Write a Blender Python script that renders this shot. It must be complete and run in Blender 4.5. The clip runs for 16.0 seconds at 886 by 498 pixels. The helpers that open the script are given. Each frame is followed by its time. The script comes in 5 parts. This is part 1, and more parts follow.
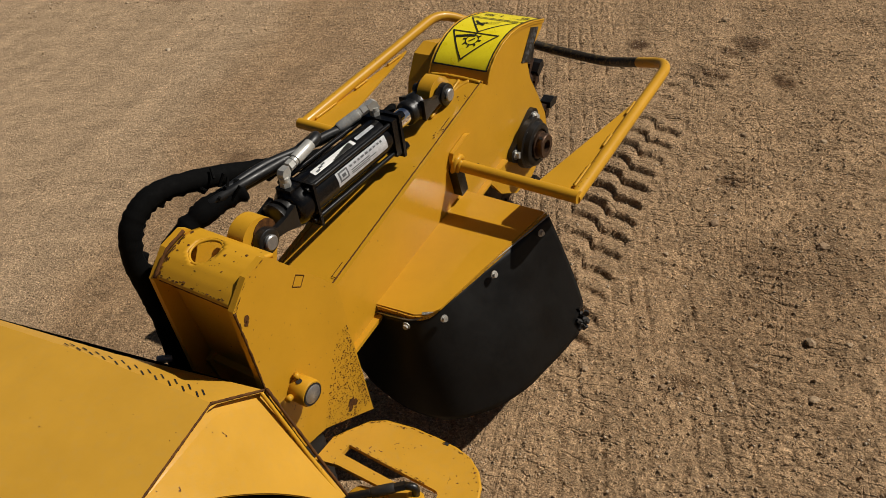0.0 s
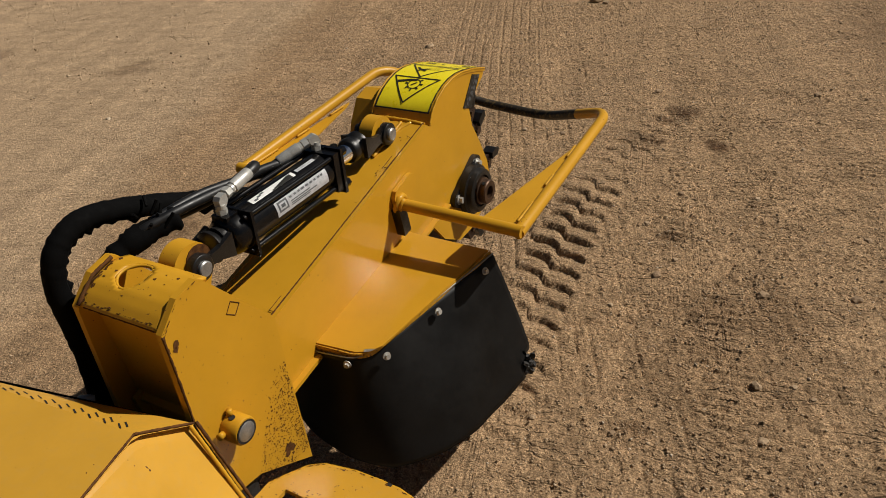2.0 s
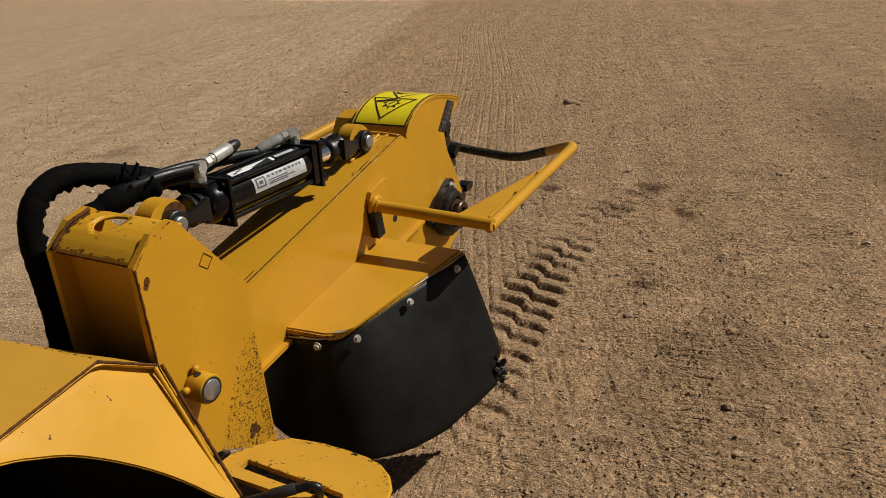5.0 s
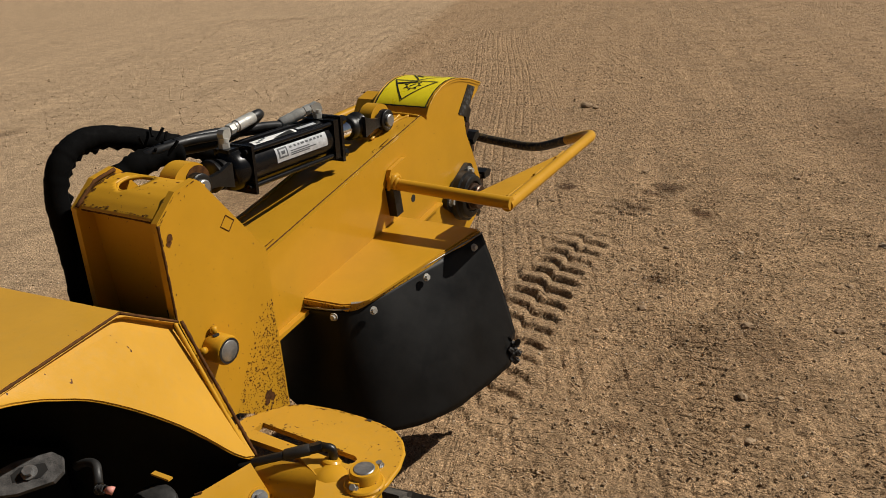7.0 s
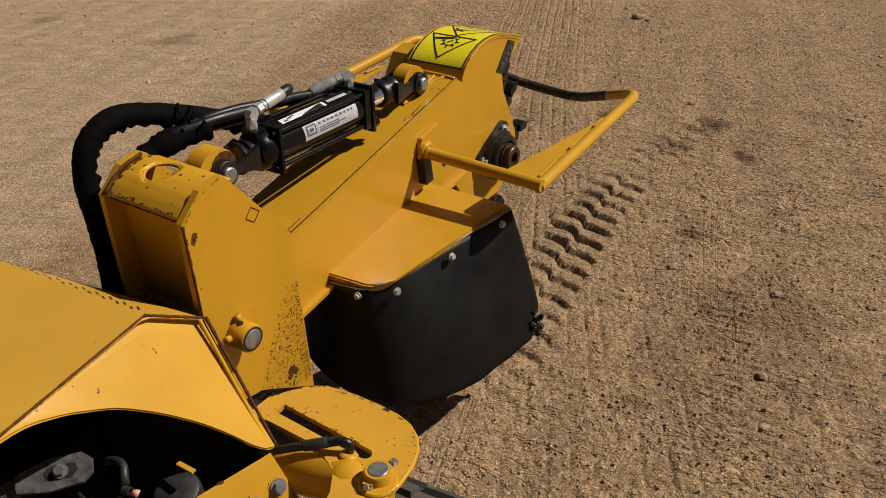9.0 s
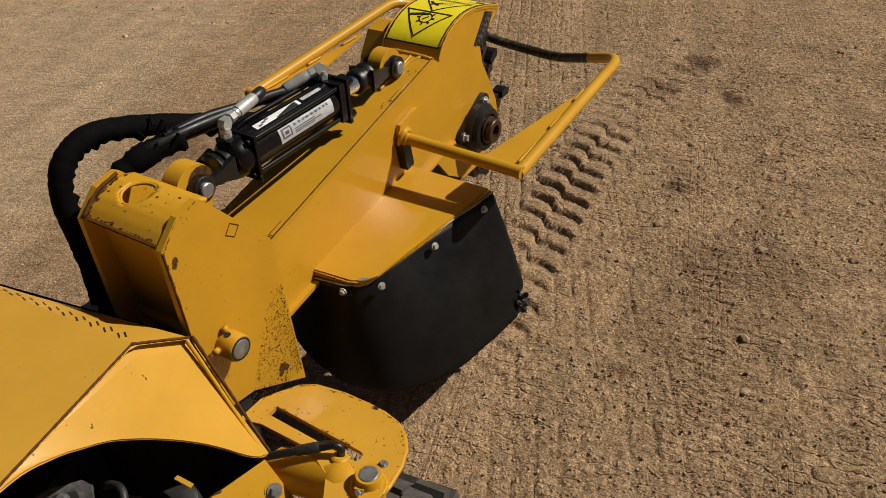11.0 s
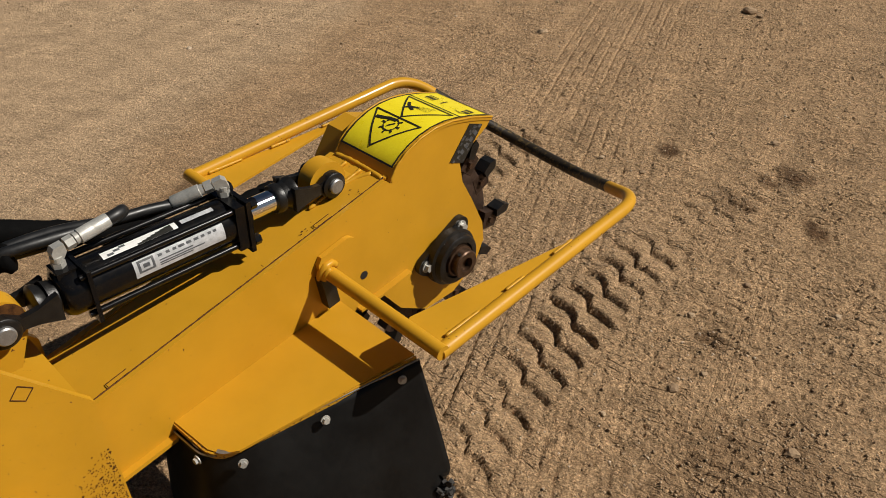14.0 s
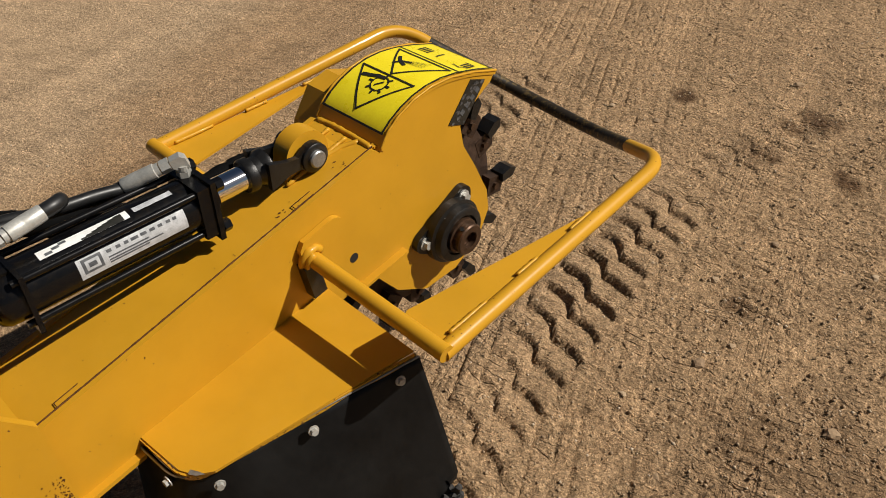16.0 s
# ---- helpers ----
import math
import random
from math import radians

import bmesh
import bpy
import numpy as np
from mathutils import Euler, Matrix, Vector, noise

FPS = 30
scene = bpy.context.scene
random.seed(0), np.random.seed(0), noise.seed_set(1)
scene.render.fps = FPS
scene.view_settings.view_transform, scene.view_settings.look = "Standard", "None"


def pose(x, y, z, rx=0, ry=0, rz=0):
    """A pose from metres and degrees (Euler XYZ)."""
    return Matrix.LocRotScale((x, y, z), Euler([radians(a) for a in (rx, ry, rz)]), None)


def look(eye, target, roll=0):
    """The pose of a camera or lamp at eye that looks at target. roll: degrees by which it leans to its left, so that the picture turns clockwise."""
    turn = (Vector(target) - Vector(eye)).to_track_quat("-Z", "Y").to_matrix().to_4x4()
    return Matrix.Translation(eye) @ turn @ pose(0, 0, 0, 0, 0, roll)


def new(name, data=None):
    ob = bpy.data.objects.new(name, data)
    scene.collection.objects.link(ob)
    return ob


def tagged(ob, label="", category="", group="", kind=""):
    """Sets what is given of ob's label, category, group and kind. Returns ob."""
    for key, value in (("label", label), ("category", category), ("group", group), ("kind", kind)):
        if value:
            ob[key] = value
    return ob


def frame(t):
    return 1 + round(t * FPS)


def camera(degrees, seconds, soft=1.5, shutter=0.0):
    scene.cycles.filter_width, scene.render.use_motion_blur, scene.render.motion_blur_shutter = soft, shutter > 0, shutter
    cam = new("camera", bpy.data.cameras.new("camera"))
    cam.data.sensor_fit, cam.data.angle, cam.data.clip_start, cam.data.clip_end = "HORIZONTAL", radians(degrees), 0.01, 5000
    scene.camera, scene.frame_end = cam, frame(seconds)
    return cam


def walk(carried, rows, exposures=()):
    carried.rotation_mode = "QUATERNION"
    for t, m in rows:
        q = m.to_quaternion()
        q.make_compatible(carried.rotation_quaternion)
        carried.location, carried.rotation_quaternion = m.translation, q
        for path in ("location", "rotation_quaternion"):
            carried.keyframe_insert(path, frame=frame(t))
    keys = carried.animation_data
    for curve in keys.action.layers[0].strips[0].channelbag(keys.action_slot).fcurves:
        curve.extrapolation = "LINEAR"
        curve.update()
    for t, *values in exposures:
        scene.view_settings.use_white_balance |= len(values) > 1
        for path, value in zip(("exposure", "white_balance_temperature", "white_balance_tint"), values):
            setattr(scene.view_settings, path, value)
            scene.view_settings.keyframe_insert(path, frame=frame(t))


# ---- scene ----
cam = camera(58.0, 16.0, soft=0.6)
walk(cam, [
    (0.0, pose(0.189, 0.058, 1.823, 52.03, 7.10, 6.46)),
    (0.5, pose(0.184, 0.070, 1.792, 52.66, 7.78, 3.49)),
    (1.0, pose(0.179, 0.056, 1.763, 54.50, 6.73, 3.22)),
    (1.5, pose(0.179, 0.038, 1.724, 56.34, 5.81, 2.83)),
    (2.0, pose(0.185, 0.012, 1.688, 58.19, 5.21, 3.02)),
    (2.5, pose(0.185, -0.020, 1.651, 59.87, 4.46, 3.07)),
    (3.0, pose(0.183, -0.051, 1.617, 61.59, 3.76, 2.79)),
    (5.5, pose(0.189, -0.213, 1.316, 69.44, 3.75, 2.09)),
    (6.0, pose(0.189, -0.231, 1.261, 70.61, 3.81, 2.25)),
    (6.5, pose(0.174, -0.245, 1.256, 70.48, 3.47, 2.55)),
    (7.0, pose(0.173, -0.232, 1.314, 68.66, 2.63, 3.50)),
    (7.5, pose(0.187, -0.202, 1.362, 66.68, 2.20, 4.62)),
    (8.0, pose(0.187, -0.178, 1.414, 64.36, 1.56, 5.94)),
    (8.5, pose(0.192, -0.150, 1.471, 62.17, 1.00, 6.79)),
    (9.0, pose(0.194, -0.109, 1.534, 60.09, 1.04, 7.18)),
    (11.5, pose(0.262, 0.022, 1.708, 53.63, 4.18, 4.88)),
    (12.0, pose(0.420, 0.078, 1.670, 54.60, 6.32, 4.77)),
    (12.5, pose(0.550, 0.144, 1.671, 55.12, 5.73, 8.67)),
    (13.0, pose(0.664, 0.282, 1.682, 54.53, 4.72, 13.15)),
    (13.5, pose(0.641, 0.414, 1.695, 54.36, 3.43, 15.29)),
    (14.0, pose(0.548, 0.603, 1.737, 54.85, -0.43, 18.06)),
    (14.5, pose(0.584, 0.755, 1.711, 54.53, -0.67, 22.73)),
    (15.0, pose(0.525, 0.761, 1.687, 53.13, -0.38, 22.49)),
    (15.5, pose(0.480, 0.773, 1.675, 51.12, 1.26, 20.90)),
    (16.0, pose(0.479, 0.821, 1.657, 50.85, 0.77, 17.23)),
], exposures=[(0.0, -0.11), (3.0, -0.09), (6.5, -0.06), (8.5, -0.03), (9.5, -0.03), (12.0, -0.06), (13.0, 0.05), (15.0, 0.06), (16.0, 0.17)])

# ---- light ----
SUN = Vector((0.680, 0.175, 0.712)).normalized()
world = bpy.data.worlds.new("sky")
scene.world = world
world.use_nodes = True
wn = world.node_tree.nodes
sky = wn.new("ShaderNodeTexSky")
sky.sky_type = "NISHITA"
sky.sun_disc = False
sky.sun_elevation = math.asin(SUN.z)
sky.sun_rotation = math.atan2(SUN.x, SUN.y)
wn["Background"].inputs["Strength"].default_value = 0.019
world.node_tree.links.new(sky.outputs["Color"], wn["Background"].inputs["Color"])
sun = new("sun", bpy.data.lights.new("sun", "SUN"))
sun.data.energy, sun.data.angle, sun.data.color = 5.0, radians(0.55), (1.0, 0.94, 0.85)
sun.matrix_world = look(SUN * 20, (0, 0, 0))
scene.view_settings.exposure = 0.0

# ---- frames of reference of the machine ----
# head: x to its right, y along the boom, z up; the boom is raised about the pivot pin; body: the hood, front plate and what is under them
HEAD = pose(-0.3435, 1.1811, 0.5535, -0.29, 0.39, -26.33)
BOOM = HEAD @ Matrix.Rotation(radians(10.0), 4, "X")
PIVOT = HEAD @ Matrix.Translation((0.0, -0.022, -0.004))
FENDER = HEAD @ Matrix.Rotation(radians(9.15), 4, "X") @ Matrix.Translation((-0.011, -0.009, 0.001))
GUARD = HEAD @ Matrix.Rotation(radians(9.15), 4, "X") @ Matrix.Translation((0.003, -0.004, -0.016)) @ Matrix.Rotation(radians(1.6), 4, "Y")
BODY = pose(-0.309, 1.018, 0.406, -0.04, -0.41, -9.94) @ Matrix.Scale(0.982, 4) @ Matrix.Translation((0.297, -1.0, -0.476))
rng = random.Random(4)


# ---- materials ----
def material(name, rough=0.5, metal=0.0):
    mat = bpy.data.materials.new(name)
    mat.use_nodes = True
    p = mat.node_tree.nodes["Principled BSDF"]
    p.inputs["Roughness"].default_value = rough
    p.inputs["Metallic"].default_value = metal
    return mat, mat.node_tree.nodes, mat.node_tree.links, p


def noise_node(nodes, links, scale, detail=4.0, rough=0.6, vector=None):
    n = nodes.new("ShaderNodeTexNoise")
    n.inputs["Scale"].default_value, n.inputs["Detail"].default_value, n.inputs["Roughness"].default_value = scale, detail, rough
    if vector is not None:
        links.new(vector, n.inputs["Vector"])
    return n.outputs["Fac"]


def ramp(nodes, links, source, stops):
    r = nodes.new("ShaderNodeValToRGB")
    while len(r.color_ramp.elements) < len(stops):
        r.color_ramp.elements.new(0.5)
    for e, (pos, col) in zip(r.color_ramp.elements, stops):
        e.position, e.color = pos, (*col, 1.0) if len(col) == 3 else col
    links.new(source, r.inputs["Fac"])
    return r.outputs["Color"]


def mix(nodes, links, fac, a, b, kind="MIX"):
    m = nodes.new("ShaderNodeMix")
    m.data_type, m.blend_type = "RGBA", kind
    for socket, value in (("Factor", fac), ("A", a), ("B", b)):
        slot = [s for s in m.inputs if s.name == socket and s.enabled][0]
        if isinstance(value, (int, float)):
            slot.default_value = value
        elif isinstance(value, tuple):
            slot.default_value = (*value, 1.0)
        else:
            links.new(value, slot)
    return [s for s in m.outputs if s.enabled][0]


def bump(nodes, links, p, source, strength, distance):
    b = nodes.new("ShaderNodeBump")
    b.inputs["Strength"].default_value, b.inputs["Distance"].default_value = strength, distance
    links.new(source, b.inputs["Height"])
    links.new(b.outputs["Normal"], p.inputs["Normal"])


GREY = lambda v: (v, v, v)


def paint(name, base, chips=0.76, chip_scale=130.0, rough=0.38, dust=0.05):
    """Machine enamel: slightly uneven, dusty, with small chips down to rusty steel."""
    mat, n, l, p = material(name, rough)
    pos = n.new("ShaderNodeNewGeometry").outputs["Position"]
    large = noise_node(n, l, 5.0, 5.0, 0.6, pos)
    fine = noise_node(n, l, 60.0, 4.0, 0.6, pos)
    tone = ramp(n, l, large, [(0.3, tuple(c * 0.90 for c in base)), (0.7, tuple(min(1, c * 1.06) for c in base))])
    dusty = mix(n, l, ramp(n, l, fine, [(0.5, GREY(0)), (0.85, GREY(dust))]), tone, (0.42, 0.27, 0.08))
    spots = noise_node(n, l, chip_scale, 2.0, 0.55, pos)
    patch = noise_node(n, l, 14.0, 3.0, 0.6, pos)
    m = n.new("ShaderNodeMath")
    m.operation = "MULTIPLY_ADD"
    l.new(patch, m.inputs[0])
    m.inputs[1].default_value = 0.28
    l.new(spots, m.inputs[2])
    mask = ramp(n, l, m.outputs[0], [(chips + 0.14, GREY(0)), (chips + 0.165, GREY(1))])
    rust = ramp(n, l, fine, [(0.35, (0.055, 0.022, 0.010)), (0.7, (0.16, 0.065, 0.022))])
    l.new(mix(n, l, mask, dusty, rust), p.inputs["Base Color"])
    l.new(ramp(n, l, mix(n, l, 0.5, large, fine), [(0.3, GREY(rough * 0.8)), (0.7, GREY(min(0.9, rough * 1.35)))]), p.inputs["Roughness"])
    p.inputs["Coat Weight"].default_value = 0.11
    p.inputs["Specular IOR Level"].default_value = 0.24
    p.inputs["Coat Roughness"].default_value = 0.09
    bump(n, l, p, mix(n, l, 0.75, noise_node(n, l, 240.0, 3.0, 0.5, pos), mask), 0.10, 0.002)
    return mat


YELLOW = (0.525, 0.267, 0.015)
M_YELLOW = paint("yellow_enamel", YELLOW)
M_YELLOW_CHIPPED = paint("chipped_yellow_enamel", YELLOW, chips=0.715)
M_YELLOW_WORN = paint("worn_yellow_enamel", YELLOW, chips=0.60, chip_scale=170.0, rough=0.45, dust=0.5)
# lighter yellow: the sky's grazing reflection on the hood is put into the base
M_HOOD = paint("yellow_enamel_with_sky_sheen", (0.550, 0.292, 0.032), chips=0.765, chip_scale=90.0, rough=0.33, dust=0.25)
M_BLACK = paint("black_enamel", (0.0035, 0.0035, 0.004), chips=0.86, rough=0.22, dust=0.02)
M_BLACK.node_tree.nodes["Principled BSDF"].inputs["Coat Weight"].default_value = 0.08


def plain(name, dark, light, scale, rough, metal=0.0, relief=0.15, depth=0.001, spec=0.5):
    """A material that varies between two tones at two scales."""
    mat, n, l, p = material(name, rough, metal)
    pos = n.new("ShaderNodeNewGeometry").outputs["Position"]
    a = noise_node(n, l, scale, 5.0, 0.6, pos)
    b = noise_node(n, l, scale * 9, 3.0, 0.6, pos)
    both = mix(n, l, 0.4, a, b)
    l.new(ramp(n, l, both, [(0.35, dark), (0.68, light)]), p.inputs["Base Color"])
    l.new(ramp(n, l, a, [(0.3, GREY(rough * 0.8)), (0.7, GREY(min(1.0, rough * 1.2)))]), p.inputs["Roughness"])
    bump(n, l, p, both, relief, depth)
    p.inputs["Specular IOR Level"].default_value = spec
    return mat


M_PLATE = paint("dusty_scratched_yellow_enamel", (0.545, 0.285, 0.026), chips=0.70, chip_scale=110.0, rough=0.42, dust=0.3)
M_EDGE = plain("rusty_worn_edge", (0.035, 0.014, 0.006), (0.150, 0.064, 0.018), 70.0, 0.85, 0.0, 0.4, 0.002, 0.12)
M_RUBBER = plain("black_rubber_sheet", (0.0022, 0.0022, 0.0022), (0.0070, 0.0068, 0.0065), 7.0, 0.50, 0.0, 0.12, 0.002, 0.26)
M_TORN = plain("torn_rubber", (0.006, 0.006, 0.006), (0.05, 0.045, 0.04), 60.0, 0.8, 0.0, 0.5, 0.004)
M_SLEEVE = plain("woven_black_hose_sleeve", (0.0012, 0.0012, 0.0012), (0.0035, 0.0035, 0.0035), 90.0, 0.9, 0.0, 0.4, 0.002, 0.08)
M_HOSE = plain("black_hose_rubber", (0.005, 0.005, 0.005), (0.012, 0.012, 0.0125), 40.0, 0.45)
M_ZINC = plain("zinc_plated_steel", (0.34, 0.335, 0.31), (0.52, 0.51, 0.47), 30.0, 0.38, 0.35)
M_GREYSTEEL = plain("bare_steel", (0.22, 0.22, 0.22), (0.38, 0.38, 0.37), 60.0, 0.42, 0.7)
M_CHROME = plain("chrome", (0.80, 0.81, 0.83), (0.90, 0.90, 0.92), 20.0, 0.07, 1.0, 0.02, 0.0005)
M_IRON = plain("black_cast_iron", (0.004, 0.004, 0.004), (0.014, 0.013, 0.012), 60.0, 0.36, 0.1, 0.4, 0.002)
M_RUST = plain("rusty_cutter_steel", (0.020, 0.012, 0.008), (0.085, 0.048, 0.030), 50.0, 0.55, 0.5, 0.5, 0.003)
M_HUB = plain("brown_oiled_steel", (0.045, 0.024, 0.014), (0.13, 0.075, 0.045), 60.0, 0.35, 0.6, 0.3, 0.001)
M_STICKER = plain("yellow_warning_film", (0.76, 0.60, 0.012), (0.86, 0.72, 0.02), 25.0, 0.30, 0.0, 0.05)
M_PRINT = plain("black_print", (0.010, 0.010, 0.008), (0.025, 0.023, 0.018), 60.0, 0.4, 0.0, 0.05)
M_LABEL = plain("scuffed_silver_label", (0.30, 0.31, 0.32), (0.62, 0.63, 0.65), 70.0, 0.35, 0.1, 0.05)
M_WHITE = plain("white_label", (0.60, 0.60, 0.58), (0.78, 0.78, 0.76), 50.0, 0.45, 0.0, 0.05)
M_LABELPRINT = plain("grey_print", (0.035, 0.038, 0.045), (0.12, 0.125, 0.13), 90.0, 0.45, 0.0, 0.05)
# near-black that puts the shade of holes, slots and bay into colour
M_INSIDE = plain("interior_shade_black", (0.004, 0.004, 0.004), (0.014, 0.012, 0.010), 12.0, 0.7)
M_PLASTIC = plain("dusty_black_plastic", (0.008, 0.008, 0.008), (0.030, 0.028, 0.026), 45.0, 0.55, 0.0, 0.3, 0.002)
M_DUSTY = plain("dusty_black_bracket", (0.018, 0.018, 0.018), (0.13, 0.122, 0.115), 60.0, 0.7, 0.0, 0.4, 0.002)
M_PINK = plain("faded_red_plastic", (0.55, 0.22, 0.18), (0.70, 0.32, 0.26), 40.0, 0.5)
M_DARKBAR = paint("blackened_tube", (0.020, 0.015, 0.010), chips=0.80, rough=0.5, dust=0.5)
M_TYRE = plain("dusty_tyre_rubber", (0.03, 0.028, 0.025), (0.11, 0.095, 0.078), 22.0, 0.8, 0.0, 0.3, 0.003)


# ---- building helpers ----
def at_world(m, p):
    return m @ Vector(p)


def part(name, bm, mat, parent, label="", m=BODY, smooth=False, edge=0.0):
    """Links a bmesh, given in the frame m, as one mesh under a thing or part."""
    if edge:
        bmesh.ops.bevel(bm, geom=[e for e in bm.edges if len(e.link_faces) == 2 and e.calc_face_angle(0) > 0.6],
                        offset=edge, segments=2, affect="EDGES", clamp_overlap=True)
    bmesh.ops.recalc_face_normals(bm, faces=bm.faces)
    bm.transform(m)
    me = bpy.data.meshes.new(name)
    bm.to_mesh(me)
    bm.free()
    me.materials.append(mat)
    if smooth:
        me.shade_smooth()
        if smooth == "auto":
            me.set_sharp_from_angle(angle=radians(40))
    ob = new(name, me)
    if parent is not None:
        ob.parent = parent
        ob.matrix_parent_inverse = parent.matrix_world.inverted()
    if label:
        ob["label"] = label
    if name == "chipped_paint":
        tagged(ob, kind="stuff")
    return ob


def prism(points, lo, hi, axis="x", bm=None):
    """A plate: an outline in the two other axes, between lo and hi along axis."""
    bm = bm or bmesh.new()

    def spot(a, b, c):
        return {"x": (c, a, b), "y": (a, c, b), "z": (a, b, c)}[axis]
    low = [bm.verts.new(spot(a, b, lo)) for a, b in points]
    high = [bm.verts.new(spot(a, b, hi)) for a, b in points]
    bm.faces.new(low)
    bm.faces.new(high)
    for i in range(len(points)):
        j = (i + 1) % len(points)
        bm.faces.new((low[i], low[j], high[j], high[i]))
    return bm


def box(lo, hi, bm=None):
    return prism([(lo[0], lo[1]), (hi[0], lo[1]), (hi[0], hi[1]), (lo[0], hi[1])], lo[2], hi[2], "z", bm)


def rod(a, b, r, n=20, r2=None, bm=None):
    """A round bar from a to b."""
    bm = bm or bmesh.new()
    a, b = Vector(a), Vector(b)
    q = (b - a).to_track_quat("Z", "Y")
    r2 = r if r2 is None else r2
    rings = []
    for c, rad in ((a, r), (b, r2)):
        rings.append([bm.verts.new(c + q @ Vector((rad * math.cos(k * math.tau / n), rad * math.sin(k * math.tau / n), 0))) for k in range(n)])
    for k in range(n):
        j = (k + 1) % n
        bm.faces.new((rings[0][k], rings[0][j], rings[1][j], rings[1][k]))
    bm.faces.new(rings[0])
    bm.faces.new(rings[1])
    return bm


def rounded(points, radius, steps=7):
    """A path with its inner corners rounded."""
    pts = [Vector(p) for p in points]
    out = [pts[0]]
    for a, b, c in zip(pts, pts[1:], pts[2:]):
        r = min(radius, (a - b).length * 0.45, (c - b).length * 0.45)
        p, q = b + (a - b).normalized() * r, b + (c - b).normalized() * r
        for k in range(steps + 1):
            t = k / steps
            out.append(p * (1 - t) ** 2 + b * 2 * t * (1 - t) + q * t ** 2)
    out.append(pts[-1])
    return out


def spline(points, steps=8):
    """A smooth path through points."""
    p = [Vector(q) for q in points]
    p = [p[0] * 2 - p[1]] + p + [p[-1] * 2 - p[-2]]
    out = []
    for a, b, c, d in zip(p, p[1:], p[2:], p[3:]):
        for k in range(steps):
            t = k / steps
            out.append(0.5 * (2 * b + (c - a) * t + (2 * a - 5 * b + 4 * c - d) * t * t + (3 * b - a - 3 * c + d) * t ** 3))
    return out + [p[-2]]


def tube(path, r, n=16, wobble=0.0, bm=None, seed=1):
    """A round tube along a path, with closed ends; wobble makes it lumpy."""
    bm = bm or bmesh.new()
    rg = random.Random(seed)
    path = [Vector(p) for p in path]
    prev, rings = None, []
    for i, c in enumerate(path):
        d = (path[min(i + 1, len(path) - 1)] - path[max(i - 1, 0)]).normalized()
        side = prev - d * prev.dot(d) if prev is not None else d.orthogonal()
        side.normalize()
        prev = side
        up = d.cross(side)
        rr = r * (1 + wobble * rg.uniform(-1, 1))
        rings.append([bm.verts.new(c + (side * math.cos(k * math.tau / n) + up * math.sin(k * math.tau / n)) * rr
                                   * (1 + 0.4 * wobble * rg.uniform(-1, 1))) for k in range(n)])
    for a, b in zip(rings, rings[1:]):
        for k in range(n):
            j = (k + 1) % n
            bm.faces.new((a[k], a[j], b[j], b[k]))
    bm.faces.new(rings[0])
    bm.faces.new(rings[-1])
    return bm


def turned(profile, axis_from, axis_to, n=32, bm=None):
    """A turned piece: (distance along the axis, radius) pairs."""
    bm = bm or bmesh.new()
    a, b = Vector(axis_from), Vector(axis_to)
    d = (b - a).normalized()
    q = d.to_track_quat("Z", "Y")
    rings = [[bm.verts.new(a + d * s + q @ Vector((r * math.cos(k * math.tau / n), r * math.sin(k * math.tau / n), 0))) for k in range(n)]
             for s, r in profile]
    for x, y in zip(rings, rings[1:]):
        for k in range(n):
            j = (k + 1) % n
            bm.faces.new((x[k], x[j], y[j], y[k]))
    bm.faces.new(rings[0])
    bm.faces.new(rings[-1])
    return bm


def arc(cx, cy, r, a0, a1, n=10):
    return [(cx + r * math.cos(radians(a0 + (a1 - a0) * k / n)), cy + r * math.sin(radians(a0 + (a1 - a0) * k / n))) for k in range(n + 1)]


def holed(outline, holes, lo, hi, bm=None):
    """A flat plate in x and y with holes, between the heights lo and hi."""
    bm = bm or bmesh.new()
    edges, loops = [], []
    for loop in [outline] + holes:
        vs = [bm.verts.new((x, y, hi)) for x, y in loop]
        loops.append(vs)
        edges += [bm.edges.new((vs[i], vs[(i + 1) % len(vs)])) for i in range(len(vs))]
    top = bmesh.ops.triangle_fill(bm, edges=edges, use_beauty=True)
    faces = [g for g in top["geom"] if isinstance(g, bmesh.types.BMFace)]
    ext = bmesh.ops.extrude_face_region(bm, geom=faces)
    bmesh.ops.translate(bm, verts=[g for g in ext["geom"] if isinstance(g, bmesh.types.BMVert)], vec=(0, 0, lo - hi))
    return bm


def hexbolt(name, c, d, size, parent, m, mat, washer=True):
    """A hexagon bolt head on a washer, at c, facing along d."""
    c, d = Vector(c), Vector(d).normalized()
    bm = bmesh.new()
    if washer:
        rod(c, c + d * size * 0.18, size * 0.85, 20, bm=bm)
    rod(c + d * size * 0.16, c + d * size * 0.75, size * 0.58, 6, bm=bm)
    return part(name, bm, mat, parent, "", m, edge=size * 0.05)


# ---- the machine ----
def bead(name, path, r, parent, m, seed, mat, lumps=0.22):
    """A lumpy weld bead along a path."""
    p = [Vector(q) for q in path]
    pts = []
    for a, b in zip(p, p[1:]):
        k = max(2, int((b - a).length / 0.006))
        pts += [a.lerp(b, i / k) for i in range(k)]
    return part(name, tube(pts + [p[-1]], r, 8, lumps, seed=seed), mat, parent, "", m, smooth=True)


